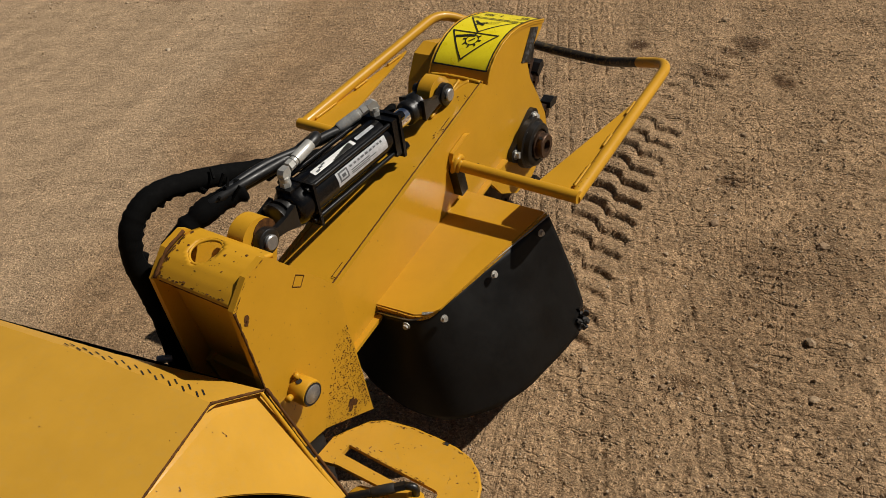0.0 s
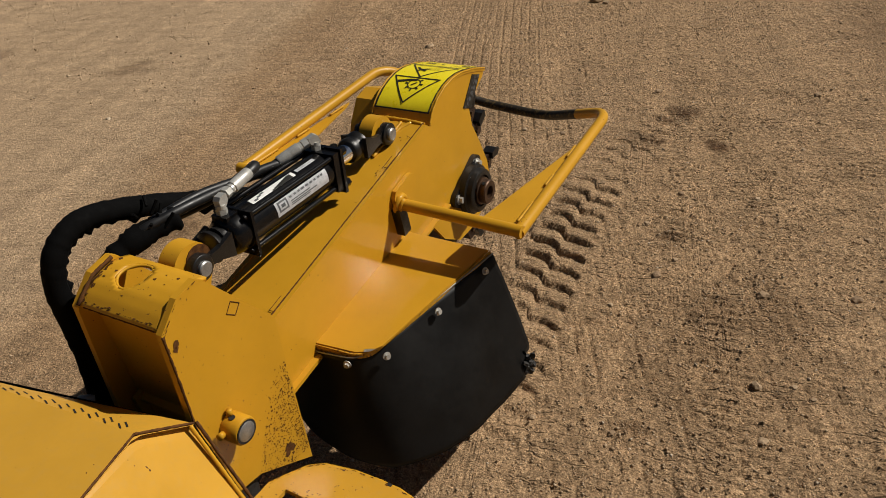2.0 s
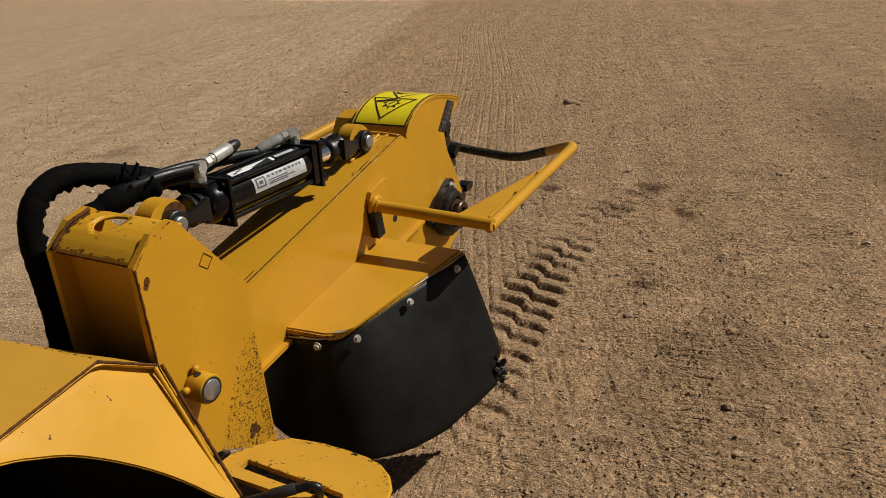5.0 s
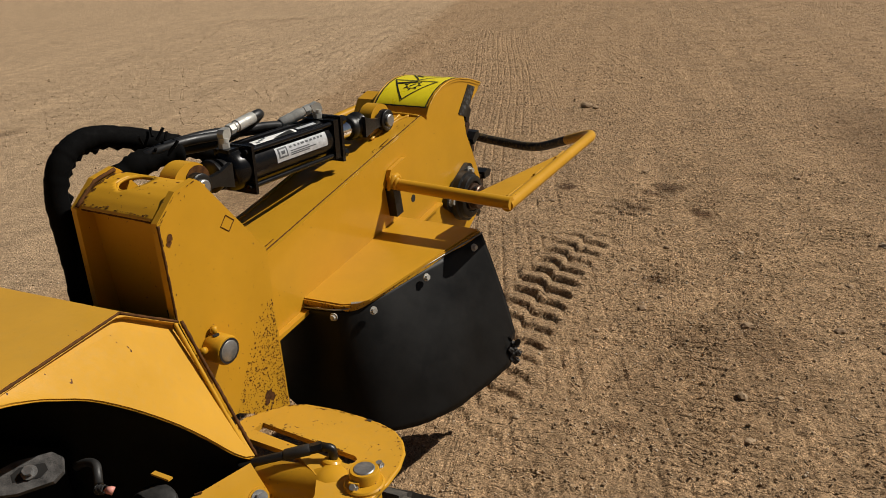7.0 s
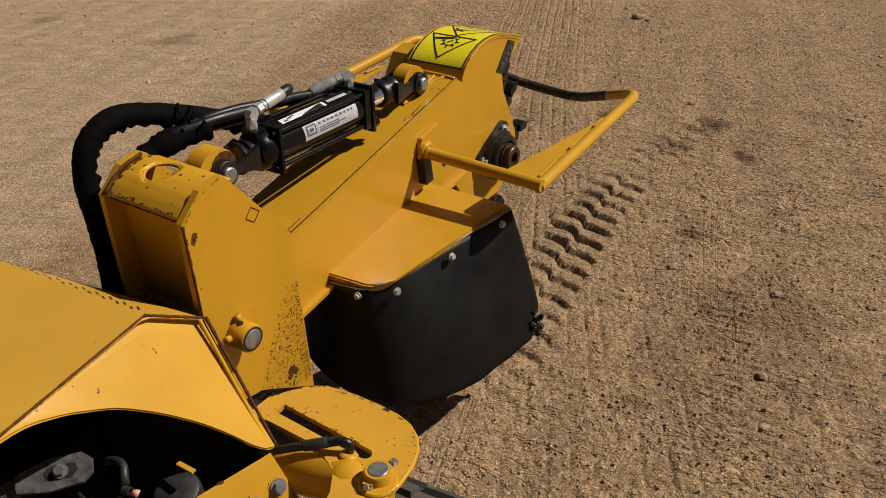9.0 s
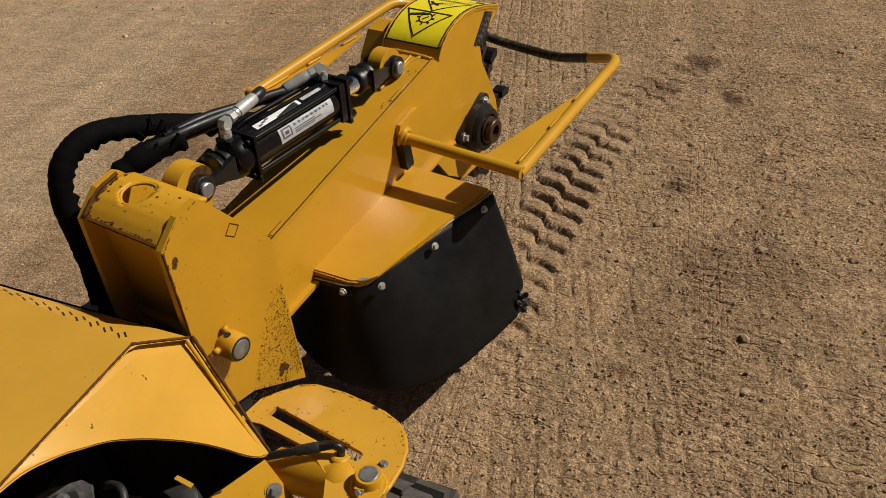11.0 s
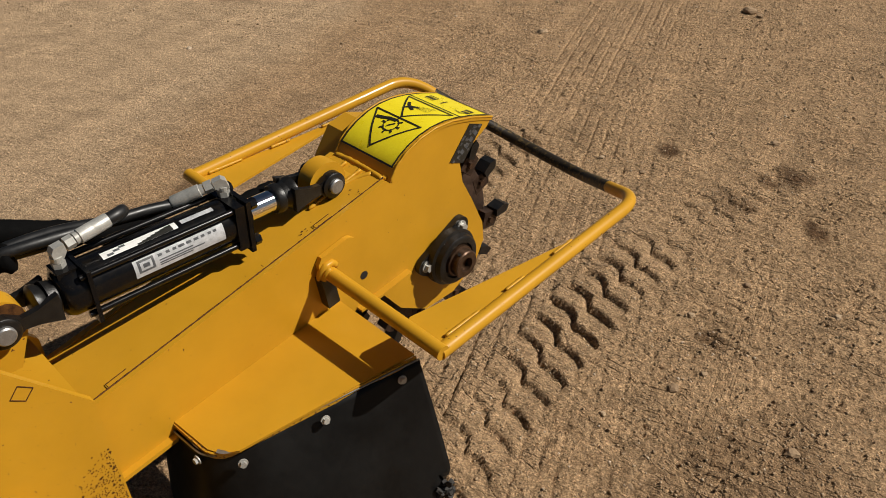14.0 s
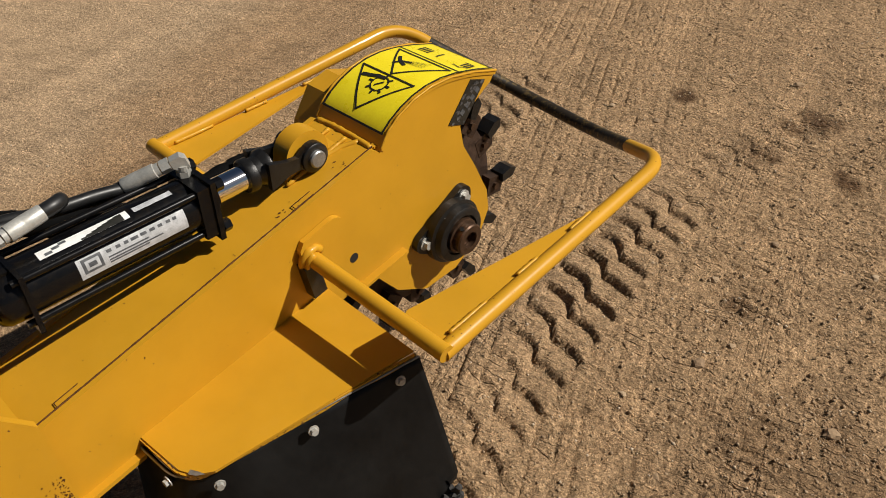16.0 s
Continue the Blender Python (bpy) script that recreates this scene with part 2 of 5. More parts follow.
def lay(path, width, lift=0.0):
    """A flat ribbon across a path in one plane, given as (point, normal) pairs."""
    bm = bmesh.new()
    rows = []
    for i, (c, nrm) in enumerate(path):
        c, nrm = Vector(c), Vector(nrm)
        d = Vector(path[min(i + 1, len(path) - 1)][0]) - Vector(path[max(i - 1, 0)][0])
        s = d.cross(nrm).normalized() * width / 2
        c = c + nrm * lift
        rows.append((bm.verts.new(c - s), bm.verts.new(c + s)))
    for a, b in zip(rows, rows[1:]):
        bm.faces.new((a[0], a[1], b[1], b[0]))
    return bm


def flakes(path, inward, normal, parent, m, seed, count, size=0.004, deep=0.004):
    """Chips of missing paint along an edge: flat rusty flakes on the face beside it."""
    rg = random.Random(seed)
    p = [Vector(q) for q in path]
    inward, normal = Vector(inward).normalized(), Vector(normal).normalized()
    total = sum((b - a).length for a, b in zip(p, p[1:]))
    bm = bmesh.new()
    for _ in range(count):
        s = rg.random() * total
        for a, b in zip(p, p[1:]):
            if s <= (b - a).length:
                break
            s -= (b - a).length
        t = (b - a).normalized()
        c = a + t * s + normal * 0.0007 + inward * abs(rg.gauss(0, deep * 0.5))
        r = size * rg.uniform(0.25, 1.0) * (1.8 if rg.random() < 0.12 else 1)
        bm.faces.new([bm.verts.new(c + t * r * math.cos(k) * rg.uniform(0.6, 1.8) + inward * (0.4 + math.sin(k)) * r * 0.5 * rg.uniform(0.5, 1.2)) for k in [j * math.tau / 8 for j in range(8)]])
    return part("chipped_paint", bm, M_EDGE, parent, "rust-brown chips along the edge", m)


def build_mount(machine):
    """The bracket that carries the boom: two side plates, a back and an arched top."""
    side = [(-0.108, 0.290), (-0.056, 0.338), (-0.004, 0.349), (0.010, 0.340), (0.166, 0.146), (0.169, 0.020), (0.181, -0.288), (0.02, -0.19), (-0.10, -0.17)]
    mount = part("mount_bracket", prism(side, -0.095, -0.080), M_YELLOW_CHIPPED, machine, "yellow steel bracket with chipped edges", HEAD, edge=0.0025)
    part("side_plate", prism(side, -0.325, -0.310), M_YELLOW_CHIPPED, mount, "", HEAD, edge=0.0025)
    part("back_plate", prism([(-0.074, 0.300), (-0.064, 0.300), (-0.026, -0.15), (-0.036, -0.15)], -0.310, -0.095), M_YELLOW_CHIPPED, mount, "recessed plate", HEAD, edge=0.002)
    # arched top with a round hole
    bm = bmesh.new()
    crest = [(-0.100, 0.288), (-0.080, 0.306), (-0.058, 0.320), (-0.034, 0.328), (-0.010, 0.331), (0.014, 0.329), (0.034, 0.322)]
    n = 24
    hole_u, hole_v, hole_r = -0.020, -0.230, 0.036
    grid = []
    for k in range(n + 1):
        v = -0.310 + 0.215 * k / n
        line = []
        for j in range(n + 1):
            s = j / n * (len(crest) - 1)
            i = min(int(s), len(crest) - 2)
            u = crest[i][0] + (crest[i + 1][0] - crest[i][0]) * (s - i)
            w = crest[i][1] + (crest[i + 1][1] - crest[i][1]) * (s - i)
            line.append((v, u, w))
        grid.append(line)
    vs = {}

    def put(k, j):
        if (k, j) not in vs:
            v, u, w = grid[k][j]
            d = math.hypot(u - hole_u, v - hole_v)
            if 0 < d < hole_r + 0.006:
                f = hole_r / d
                u, v = hole_u + (u - hole_u) * max(1, f), hole_v + (v - hole_v) * max(1, f)
            vs[k, j] = bm.verts.new((v, u, w))
        return vs[k, j]
    for k in range(n):
        for j in range(n):
            v = (grid[k][j][0] + grid[k + 1][j][0]) / 2
            u = (grid[k][j][1] + grid[k][j + 1][1]) / 2
            if math.hypot(u - hole_u, v - hole_v) > hole_r:
                bm.faces.new((put(k, j), put(k + 1, j), put(k + 1, j + 1), put(k, j + 1)))
    top = part("top_plate", bm, M_YELLOW_CHIPPED, mount, "arched plate with a round hole", HEAD, smooth=True)
    sol = top.modifiers.new("thickness", "SOLIDIFY")
    sol.thickness, sol.offset = 0.009, 0
    ring = [(hole_v + hole_r * math.cos(k * math.tau / 28), hole_u + hole_r * math.sin(k * math.tau / 28)) for k in range(29)]
    part("hole_sleeve", tube([(v, u, float(np.interp(u, [c[0] for c in crest], [c[1] for c in crest]))) for v, u in ring], 0.0036, 8), M_YELLOW_CHIPPED, top, "", HEAD, smooth=True)
    bead("weld", [(-0.094, -0.100, 0.292), (-0.094, -0.056, 0.330), (-0.094, -0.004, 0.342)], 0.0035, mount, HEAD, 3, M_EDGE)
    bead("weld", [(-0.310, -0.105, 0.292), (-0.310, -0.056, 0.332), (-0.310, -0.004, 0.344)], 0.0045, mount, HEAD, 4, M_EDGE)
    bead("weld", [(-0.30, -0.101, 0.288), (-0.10, -0.101, 0.288)], 0.0022, mount, HEAD, 5, M_EDGE)
    bead("weld", [(-0.0795, -0.107, 0.286), (-0.0795, -0.101, 0.10), (-0.0795, -0.100, -0.02)], 0.0026, mount, HEAD, 6, M_EDGE)
    rg = random.Random(23)
    bm = bmesh.new()
    for _ in range(46):
        v, u = rg.uniform(-0.305, -0.10), rg.uniform(-0.098, 0.03)
        if rg.random() < 0.6:
            v = -0.307 + abs(rg.gauss(0, 0.012)) if rg.random() < 0.5 else v
            u = -0.098 + abs(rg.gauss(0, 0.006)) if v > -0.30 else u
        if math.hypot(u - hole_u, v - hole_v) < hole_r + 0.006:
            continue
        w = float(np.interp(u, [c[0] for c in crest], [c[1] for c in crest])) + 0.0052
        r = rg.uniform(0.0012, 0.0042)
        bm.faces.new([bm.verts.new((v + r * math.cos(a) * rg.uniform(0.5, 1.6), u + r * math.sin(a) * rg.uniform(0.5, 1.1), w)) for a in [j * math.tau / 7 for j in range(7)]])
    part("chipped_paint", bm, M_EDGE, top, "rust-brown chips in the paint", HEAD)
    part("opening", box((-0.150, -0.022, 0.02), (-0.112, -0.0205, 0.085)), M_INSIDE, mount, "dark opening in the recessed plate", HEAD @ Matrix.Translation((0, -0.0355, 0)) @ Matrix.Rotation(radians(4.8), 4, "X"))
    part("inner_plate", box((-0.309, -0.018, 0.150), (-0.096, 0.150, 0.158)), M_YELLOW_CHIPPED, mount, "", HEAD)
    flakes([(-0.0795, -0.106, 0.285), (-0.0795, -0.101, 0.05), (-0.0795, -0.100, -0.16)], (0, 1, 0), (1, 0, 0), mount, HEAD, 81, 46)
    flakes([(-0.0795, -0.104, 0.292), (-0.0795, -0.056, 0.336), (-0.0795, -0.006, 0.347)], (0, 0.3, -1), (1, 0, 0), mount, HEAD, 82, 16, 0.003)
    flakes([(-0.305, -0.098, 0.2955), (-0.100, -0.098, 0.2955)], (0, 0.77, 0.64), (0, -0.64, 0.77), mount, HEAD, 83, 20, 0.0030)
    flakes([(-0.305, -0.095, 0.2985), (-0.305, -0.058, 0.3265), (-0.305, -0.010, 0.337)], (1, 0, 0), (0, -0.35, 0.94), mount, HEAD, 84, 40, 0.005, 0.006)
    # unseen post under the bracket, added to block light bounced from below
    part("bounce_block_post", box((-0.308, -0.10, -0.40), (-0.098, 0.02, -0.165)), M_PLASTIC, mount, "", HEAD, edge=0.004)
    # worn lower corner and burn marks
    rg = random.Random(11)
    bm = bmesh.new()
    for k in range(1150):
        s = rg.random() ** 0.6
        w = 0.03 - 0.28 * s
        u = 0.163 - rg.random() ** 1.5 * (0.04 + 0.15 * s) + 0.012 * s
        if u < -0.01 and w < -0.14:
            continue
        r = rg.uniform(0.0006, 0.0019) * (1.8 if rg.random() < 0.08 else 1)
        vv = [bm.verts.new((-0.0795, u + r * math.cos(a) * rg.uniform(0.6, 1.3), w + r * math.sin(a) * rg.uniform(0.6, 1.3)))
              for a in [j * math.tau / 6 for j in range(6)]]
        bm.faces.new(vv)
    part("chipped_paint", bm, M_EDGE, mount, "rust-brown chips in the paint", HEAD)
    for u, w, r in ((-0.085, 0.255, 0.008), (-0.088, 0.245, 0.006), (0.118, -0.195, 0.014), (0.128, -0.205, 0.011), (0.110, -0.210, 0.009)):
        bm = bmesh.new()
        bm.faces.new([bm.verts.new((-0.0790, u + r * math.cos(a) * rg.uniform(0.5, 1.2), w + r * math.sin(a) * rg.uniform(0.7, 1.3))) for a in [j * math.tau / 9 for j in range(9)]])
        part("rust_spot", bm, M_EDGE, mount, "rust-brown spot", HEAD)
    # small cut-out marks
    for a, b in (((0.045, 0.235), (0.062, 0.255)), ((0.062, 0.255), (0.083, 0.238)), ((0.083, 0.238), (0.066, 0.219)), ((0.066, 0.219), (0.045, 0.235))):
        part("cut_mark", tube([(-0.0797, *a), (-0.0797, *b)], 0.0010, 6), M_EDGE, mount, "", HEAD)
    # pivot boss with its pin
    boss = part("pivot_boss", turned([(0, 0.030), (0.002, 0.0315), (0.040, 0.0315), (0.044, 0.0290)], (-0.080, 0.0, 0.0), (0, 0, 0.0)), M_YELLOW_CHIPPED, mount, "yellow bushing", PIVOT, smooth="auto")
    part("pivot_pin", turned([(0, 0.0215), (0.004, 0.0225), (0.0055, 0.0205)], (-0.038, 0.0, 0.0), (0, 0, 0.0)), M_GREYSTEEL, boss, "bare grey steel pin", PIVOT, smooth="auto")
    part("pin_collar", turned([(0, 0.0255), (0.0025, 0.027)], (-0.0365, 0, 0), (0, 0, 0)), M_INSIDE, boss, "", PIVOT)
    part("grease_hole", rod((-0.062, -0.004, 0.029), (-0.062, -0.0045, 0.0325), 0.007, 14), M_INSIDE, boss, "", PIVOT)
    part("grease_nipple", tube([(-0.070, -0.001, 0.030), (-0.070, 0.000, 0.046)], 0.0065, 10, 0.1), M_YELLOW_CHIPPED, boss, "", PIVOT, smooth=True)
    part("retaining_bolt", tube([(-0.066, -0.034, 0.010), (-0.063, -0.046, 0.013)], 0.008, 10, 0.1), M_YELLOW_CHIPPED, boss, "", PIVOT, smooth=True)
    # lug for the cylinder
    lug = [(0.02, 0.26)] + arc(0.084, 0.296, 0.052, 150, -30, 16) + [(0.10, 0.20), (0.03, 0.20)]
    ear = part("cylinder_lug", prism(lug, -0.232, -0.186), M_YELLOW_CHIPPED, mount, "thick rounded lug with rubbed paint", HEAD, edge=0.003, smooth="auto")
    part("worn_face", prism(arc(0.100, 0.305, 0.034, 0, 340, 14), -0.1856, -0.184), M_EDGE, ear, "", HEAD)
    return mount


ARC = [(0.940, 0.120), (0.965, 0.146), (1.000, 0.164), (1.045, 0.175), (1.095, 0.176), (1.150, 0.165), (1.215, 0.140), (1.282, 0.106)]


def along_arc(s):
    """Point and upward normal of the wheel cover's profile, s from 0 to 1."""
    x = s * (len(ARC) - 1)
    i = min(int(x), len(ARC) - 2)
    f = x - i
    p = [Vector((0, *q)) for q in ARC]
    a, b = p[max(i - 1, 0)], p[i]
    c, d = p[i + 1], p[min(i + 2, len(p) - 1)]
    pos = 0.5 * (2 * b + (c - a) * f + (2 * a - 5 * b + 4 * c - d) * f * f + (3 * b - a - 3 * c + d) * f ** 3)
    der = 0.5 * ((c - a) + 2 * (2 * a - 5 * b + 4 * c - d) * f + 3 * (3 * b - a - 3 * c + d) * f * f)
    return pos, Vector((0, -der.z, der.y)).normalized()


def on_cover(v, s, lift):
    p, nrm = along_arc(s)
    return Vector((v, p.y, p.z)) + nrm * lift, nrm


def cover_patch(v0, v1, s0, s1, lift, k=20):
    bm = bmesh.new()
    rows = []
    for j in range(k + 1):
        s = s0 + (s1 - s0) * j / k
        rows.append((bm.verts.new(on_cover(v0, s, lift)[0]), bm.verts.new(on_cover(v1, s, lift)[0])))
    for a, b in zip(rows, rows[1:]):
        bm.faces.new((a[0], a[1], b[1], b[0]))
    return bm


def cover_line(points, width, lift):
    """A printed line on the wheel cover through (v, s) points."""
    bm = bmesh.new()
    for (v0, s0), (v1, s1) in zip(points, points[1:]):
        seg = [on_cover(v0 + (v1 - v0) * k / 8, s0 + (s1 - s0) * k / 8, 0) for k in range(9)]
        d = (seg[-1][0] - seg[0][0]).normalized() * width * 0.5
        seg[0] = (seg[0][0] - d, seg[0][1])
        seg[-1] = (seg[-1][0] + d, seg[-1][1])
        piece = lay(seg, width, lift)
        me = bpy.data.meshes.new("tmp")
        piece.to_mesh(me)
        piece.free()
        bm.from_mesh(me)
        bpy.data.meshes.remove(me)
    return bm


def build_boom(machine):
    """The box boom with its wheel housing, cover and warning film."""
    V0, V1 = -0.300, -0.110
    side = [(-0.07, 0.045), (0.17, 0.076), (0.925, 0.129), (0.938, 0.116)] + ARC[1:] + [(1.262, 0.088), (1.205, 0.066), (1.158, 0.036), (1.160, -0.02), (1.185, -0.09),
            (1.215, -0.19), (1.213, -0.25), (1.17, -0.31), (1.08, -0.345), (0.98, -0.33), (0.90, -0.26), (0.85, -0.165), (0.20, -0.125), (-0.07, -0.08)]
    boom = part("boom", prism(side, V1 - 0.012, V1), M_YELLOW, machine, "yellow welded box-section boom", BOOM, edge=0.0018)
    part("side_plate", prism(side, V0, V0 + 0.012), M_YELLOW, boom, "", BOOM, edge=0.0018)
    part("top_plate", prism([(-0.06, 0.040), (0.17, 0.0735), (0.932, 0.1265), (0.932, 0.1165), (0.17, 0.0635), (-0.06, 0.030)], V0 + 0.0128, V1 - 0.0128), M_YELLOW, boom, "", BOOM)
    part("bottom_plate", box((V0 + 0.0125, -0.05, -0.118), (V1 - 0.0125, 0.84, -0.108)), M_YELLOW, boom, "", BOOM)
    part("flange", box((V1 - 0.01, 0.775, -0.160), (V1 + 0.018, 0.94, -0.153)), M_YELLOW, boom, "yellow steel strip", BOOM, edge=0.002)
    part("lower_flange", prism([(0.02, -0.126), (0.02, -0.116), (0.60, -0.116), (0.60, -0.126)], V1 - 0.004, V1 + 0.016), M_YELLOW, boom, "yellow steel strip", BOOM, edge=0.002)
    # seam between top and side
    bead("seam", [(V1 - 0.0124, 0.10, 0.0672), (V1 - 0.0124, 0.17, 0.0765), (V1 - 0.0124, 0.932, 0.1290)], 0.0017, boom, BOOM, 8, M_EDGE)
    for u in (0.225, 0.735):
        w = 0.0765 + (u - 0.17) * 0.0702
        for a, b in (((0, 0), (0.045, 0)), ((0, 0.012), (0.045, 0.012)), ((0, 0), (0, 0.012))):
            part("cut_mark", tube([(V1 - 0.026 + a[1], u + a[0], w + a[0] * 0.07), (V1 - 0.026 + b[1], u + b[0], w + b[0] * 0.07)], 0.0009, 6), M_EDGE, boom, "", BOOM)
    rg = random.Random(31)
    bm = bmesh.new()
    for _ in range(20):
        v, u = rg.gauss(-0.140, 0.010), rg.choice((0.715, 0.725, 0.745, 0.86)) + rg.gauss(0, 0.012)
        v = min(v, V1 - 0.016)
        r = rg.uniform(0.0008, 0.0026)
        bm.faces.new([bm.verts.new((v + r * math.cos(a) * rg.uniform(0.5, 1.2), u + r * math.sin(a) * rg.uniform(0.6, 2.0), 0.0735 + (u - 0.17) * 0.06955 + 0.0006)) for a in [j * math.tau / 7 for j in range(7)]])
    part("chipped_paint", bm, M_EDGE, boom, "dark chips in the paint", BOOM)
    # wheel cover: curved sheet between the plates
    bm = bmesh.new()
    rows = []
    k = 28
    for j in range(k + 1):
        p, nrm = along_arc(j / k)
        o, q = p - nrm * 0.001, p - nrm * 0.009
        rows.append([bm.verts.new((x, r.y, r.z)) for r in (o, q) for x in (V0 - 0.002, V1 + 0.002)])
    for a, b in zip(rows, rows[1:]):
        bm.faces.new((a[0], a[1], b[1], b[0]))
        bm.faces.new((a[2], b[2], b[3], a[3]))
        bm.faces.new((a[0], b[0], b[2], a[2]))
        bm.faces.new((a[1], a[3], b[3], b[1]))
    bm.faces.new((rows[0][0], rows[0][2], rows[0][3], rows[0][1]))
    bm.faces.new((rows[-1][0], rows[-1][1], rows[-1][3], rows[-1][2]))
    cover = part("wheel_cover", bm, M_YELLOW, boom, "curved yellow cover over the cutter wheel", BOOM, smooth="auto")
    bead("weld", [Vector((V1 + 0.001, *ARC[i])) for i in range(len(ARC))], 0.0026, cover, BOOM, 9, M_YELLOW_CHIPPED)
    bead("weld", [Vector((V0 - 0.001, *ARC[i])) for i in range(len(ARC))], 0.0026, cover, BOOM, 19, M_YELLOW_CHIPPED)
    part("front_wall", prism([(0.936, 0.040), (0.944, 0.040), (0.944, 0.124), (0.936, 0.124)], V0 + 0.0125, V1 - 0.0125), M_YELLOW, boom, "", BOOM)
    # warning film
    a, b, s0, s1 = V0 + 0.005, V1 - 0.006, 0.115, 0.99
    film = part("warning_sticker", cover_patch(a, b, s0, s1, 0.0012, 40), M_STICKER, cover, "bright yellow warning film with black triangles", BOOM, smooth=True)
    e = 0.0045
    part("border", cover_line([(a + e / 2, s0 + 0.006), (b - e / 2, s0 + 0.006), (b - e / 2, s1 - 0.004), (a + e / 2, s1 - 0.004), (a + e / 2, s0 + 0.006)], e, 0.0020), M_PRINT, film, "", BOOM)
    part("divider", cover_line([(a, 0.787), (b, 0.787)], 0.0035, 0.0021), M_PRINT, film, "", BOOM)
    mid = (a + b) / 2
    tri1 = [(a + 0.013, 0.511), (b - 0.020, 0.511), (mid - 0.004, 0.200), (a + 0.013, 0.511)]
    tri2 = [(a + 0.016, 0.761), (b - 0.015, 0.761), (mid, 0.528), (a + 0.016, 0.761)]
    for pts in (tri1, tri2):
        part("triangle", cover_line(pts, 0.0042, 0.0026), M_PRINT, film, "black warning triangle", BOOM)
    # gear and hand, falling shape and small signs, as plain marks
    cv, cs = a + 0.090, 0.425
    ring = [(cv + 0.019 * math.cos(k * math.tau / 20), cs + 0.058 * math.sin(k * math.tau / 20)) for k in range(21)]
    part("pictogram", cover_line(ring, 0.0028, 0.0026), M_PRINT, film, "", BOOM)
    for k in range(8):
        x, y = math.cos(k * math.tau / 8), math.sin(k * math.tau / 8)
        part("pictogram", cover_line([(cv + 0.019 * x, cs + 0.058 * y), (cv + 0.026 * x, cs + 0.078 * y)], 0.005, 0.0027), M_PRINT, film, "", BOOM)
    part("pictogram", cover_line([(cv - 0.052, cs + 0.018), (cv - 0.036, cs + 0.030), (cv - 0.020, cs + 0.046), (cv - 0.002, cs + 0.052)], 0.009, 0.0028), M_PRINT, film, "", BOOM)
    part("pictogram", cover_line([(cv - 0.006, cs - 0.02), (cv + 0.006, cs + 0.02)], 0.0035, 0.0029), M_PRINT, film, "", BOOM)
    dv, ds = a + 0.066, 0.668
    part("pictogram", cover_line([(dv + 0.016, ds - 0.030), (dv - 0.002, ds - 0.010), (dv - 0.016, ds + 0.024)], 0.0075, 0.0027), M_PRINT, film, "", BOOM)
    part("pictogram", cover_line([(dv - 0.006, ds - 0.045), (dv + 0.002, ds - 0.006), (dv + 0.020, ds + 0.012)], 0.006, 0.0028), M_PRINT, film, "", BOOM)
    for k in range(4):
        part("pictogram", cover_line([(dv + 0.012, ds - 0.006 + 0.008 * k), (dv + 0.054, ds + 0.010 + 0.020 * k)], 0.0012, 0.0026), M_PRINT, film, "", BOOM)
    for v, s, n in ((a + 0.034, 0.865, 4), (a + 0.085, 0.87, 1), (b - 0.028, 0.88, 3)):
        for k in range(n):
            part("pictogram", cover_line([(v + 0.008 * k, s - 0.022), (v + 0.008 * k - 0.006, s + 0.028)], 0.0042, 0.0027), M_PRINT, film, "", BOOM)
    part("pictogram", cover_line([(b - 0.042, 0.84), (b - 0.022, 0.83), (b - 0.012, 0.87), (b - 0.022, 0.91), (b - 0.042, 0.91)], 0.003, 0.0027), M_PRINT, film, "", BOOM)
    # dark label on the housing
    lab = [(1.204, 0.128), (1.246, 0.104), (1.168, 0.034), (1.124, 0.060)]
    dark = part("dark_label", prism(lab, V1 + 0.0004, V1 + 0.0016), M_PRINT, boom, "scratched black label", BOOM)
    for k in range(4):
        part("label_mark", prism([(1.160 + 0.017 * k, 0.070 + 0.009 * k), (1.170 + 0.017 * k, 0.075 + 0.009 * k), (1.176 + 0.017 * k, 0.064 + 0.009 * k), (1.166 + 0.017 * k, 0.058 + 0.009 * k)],
                                V1 + 0.0017, V1 + 0.0021), M_LABELPRINT, dark, "", BOOM)
    bm = bmesh.new()
    for _ in range(26):
        f, g = rg.random(), rg.uniform(0.08, 0.92)
        u = 1.124 + 0.080 * f + 0.042 * g
        w = 0.060 + 0.068 * f - 0.025 * g
        r = rg.uniform(0.002, 0.008)
        bm.faces.new([bm.verts.new((V1 + 0.0023, u + r * math.cos(t) * rg.uniform(0.3, 1.1), w + r * math.sin(t) * rg.uniform(0.3, 0.9))) for t in [j * math.tau / 8 for j in range(8)]])
    part("scratch", bm, M_DUSTY, dark, "grey worn spots", BOOM)
    # lug that holds the rod
    lug = [(0.760, 0.090)] + arc(0.830, 0.146, 0.050, 160, -20, 16) + [(0.925, 0.120), (0.925, 0.09)]
    ear = part("rod_lug", prism(lug, -0.232, -0.190), M_YELLOW, boom, "thick rounded yellow lug", BOOM, edge=0.003, smooth="auto")
    for vv in (-0.236, -0.186):
        bead("weld", [(vv, 0.765, 0.118), (vv, 0.92, 0.130)], 0.0042, ear, BOOM, 21, M_YELLOW)
    bead("weld", [(-0.285, 0.930, 0.1255), (-0.24, 0.934, 0.127), (-0.18, 0.934, 0.127), (-0.125, 0.930, 0.1255)], 0.0060, ear, BOOM, 22, M_YELLOW, 0.12)
    bead("weld", [(-0.187, 0.860, 0.121), (-0.178, 0.900, 0.124), (-0.160, 0.930, 0.1245)], 0.0060, ear, BOOM, 24, M_YELLOW, 0.12)
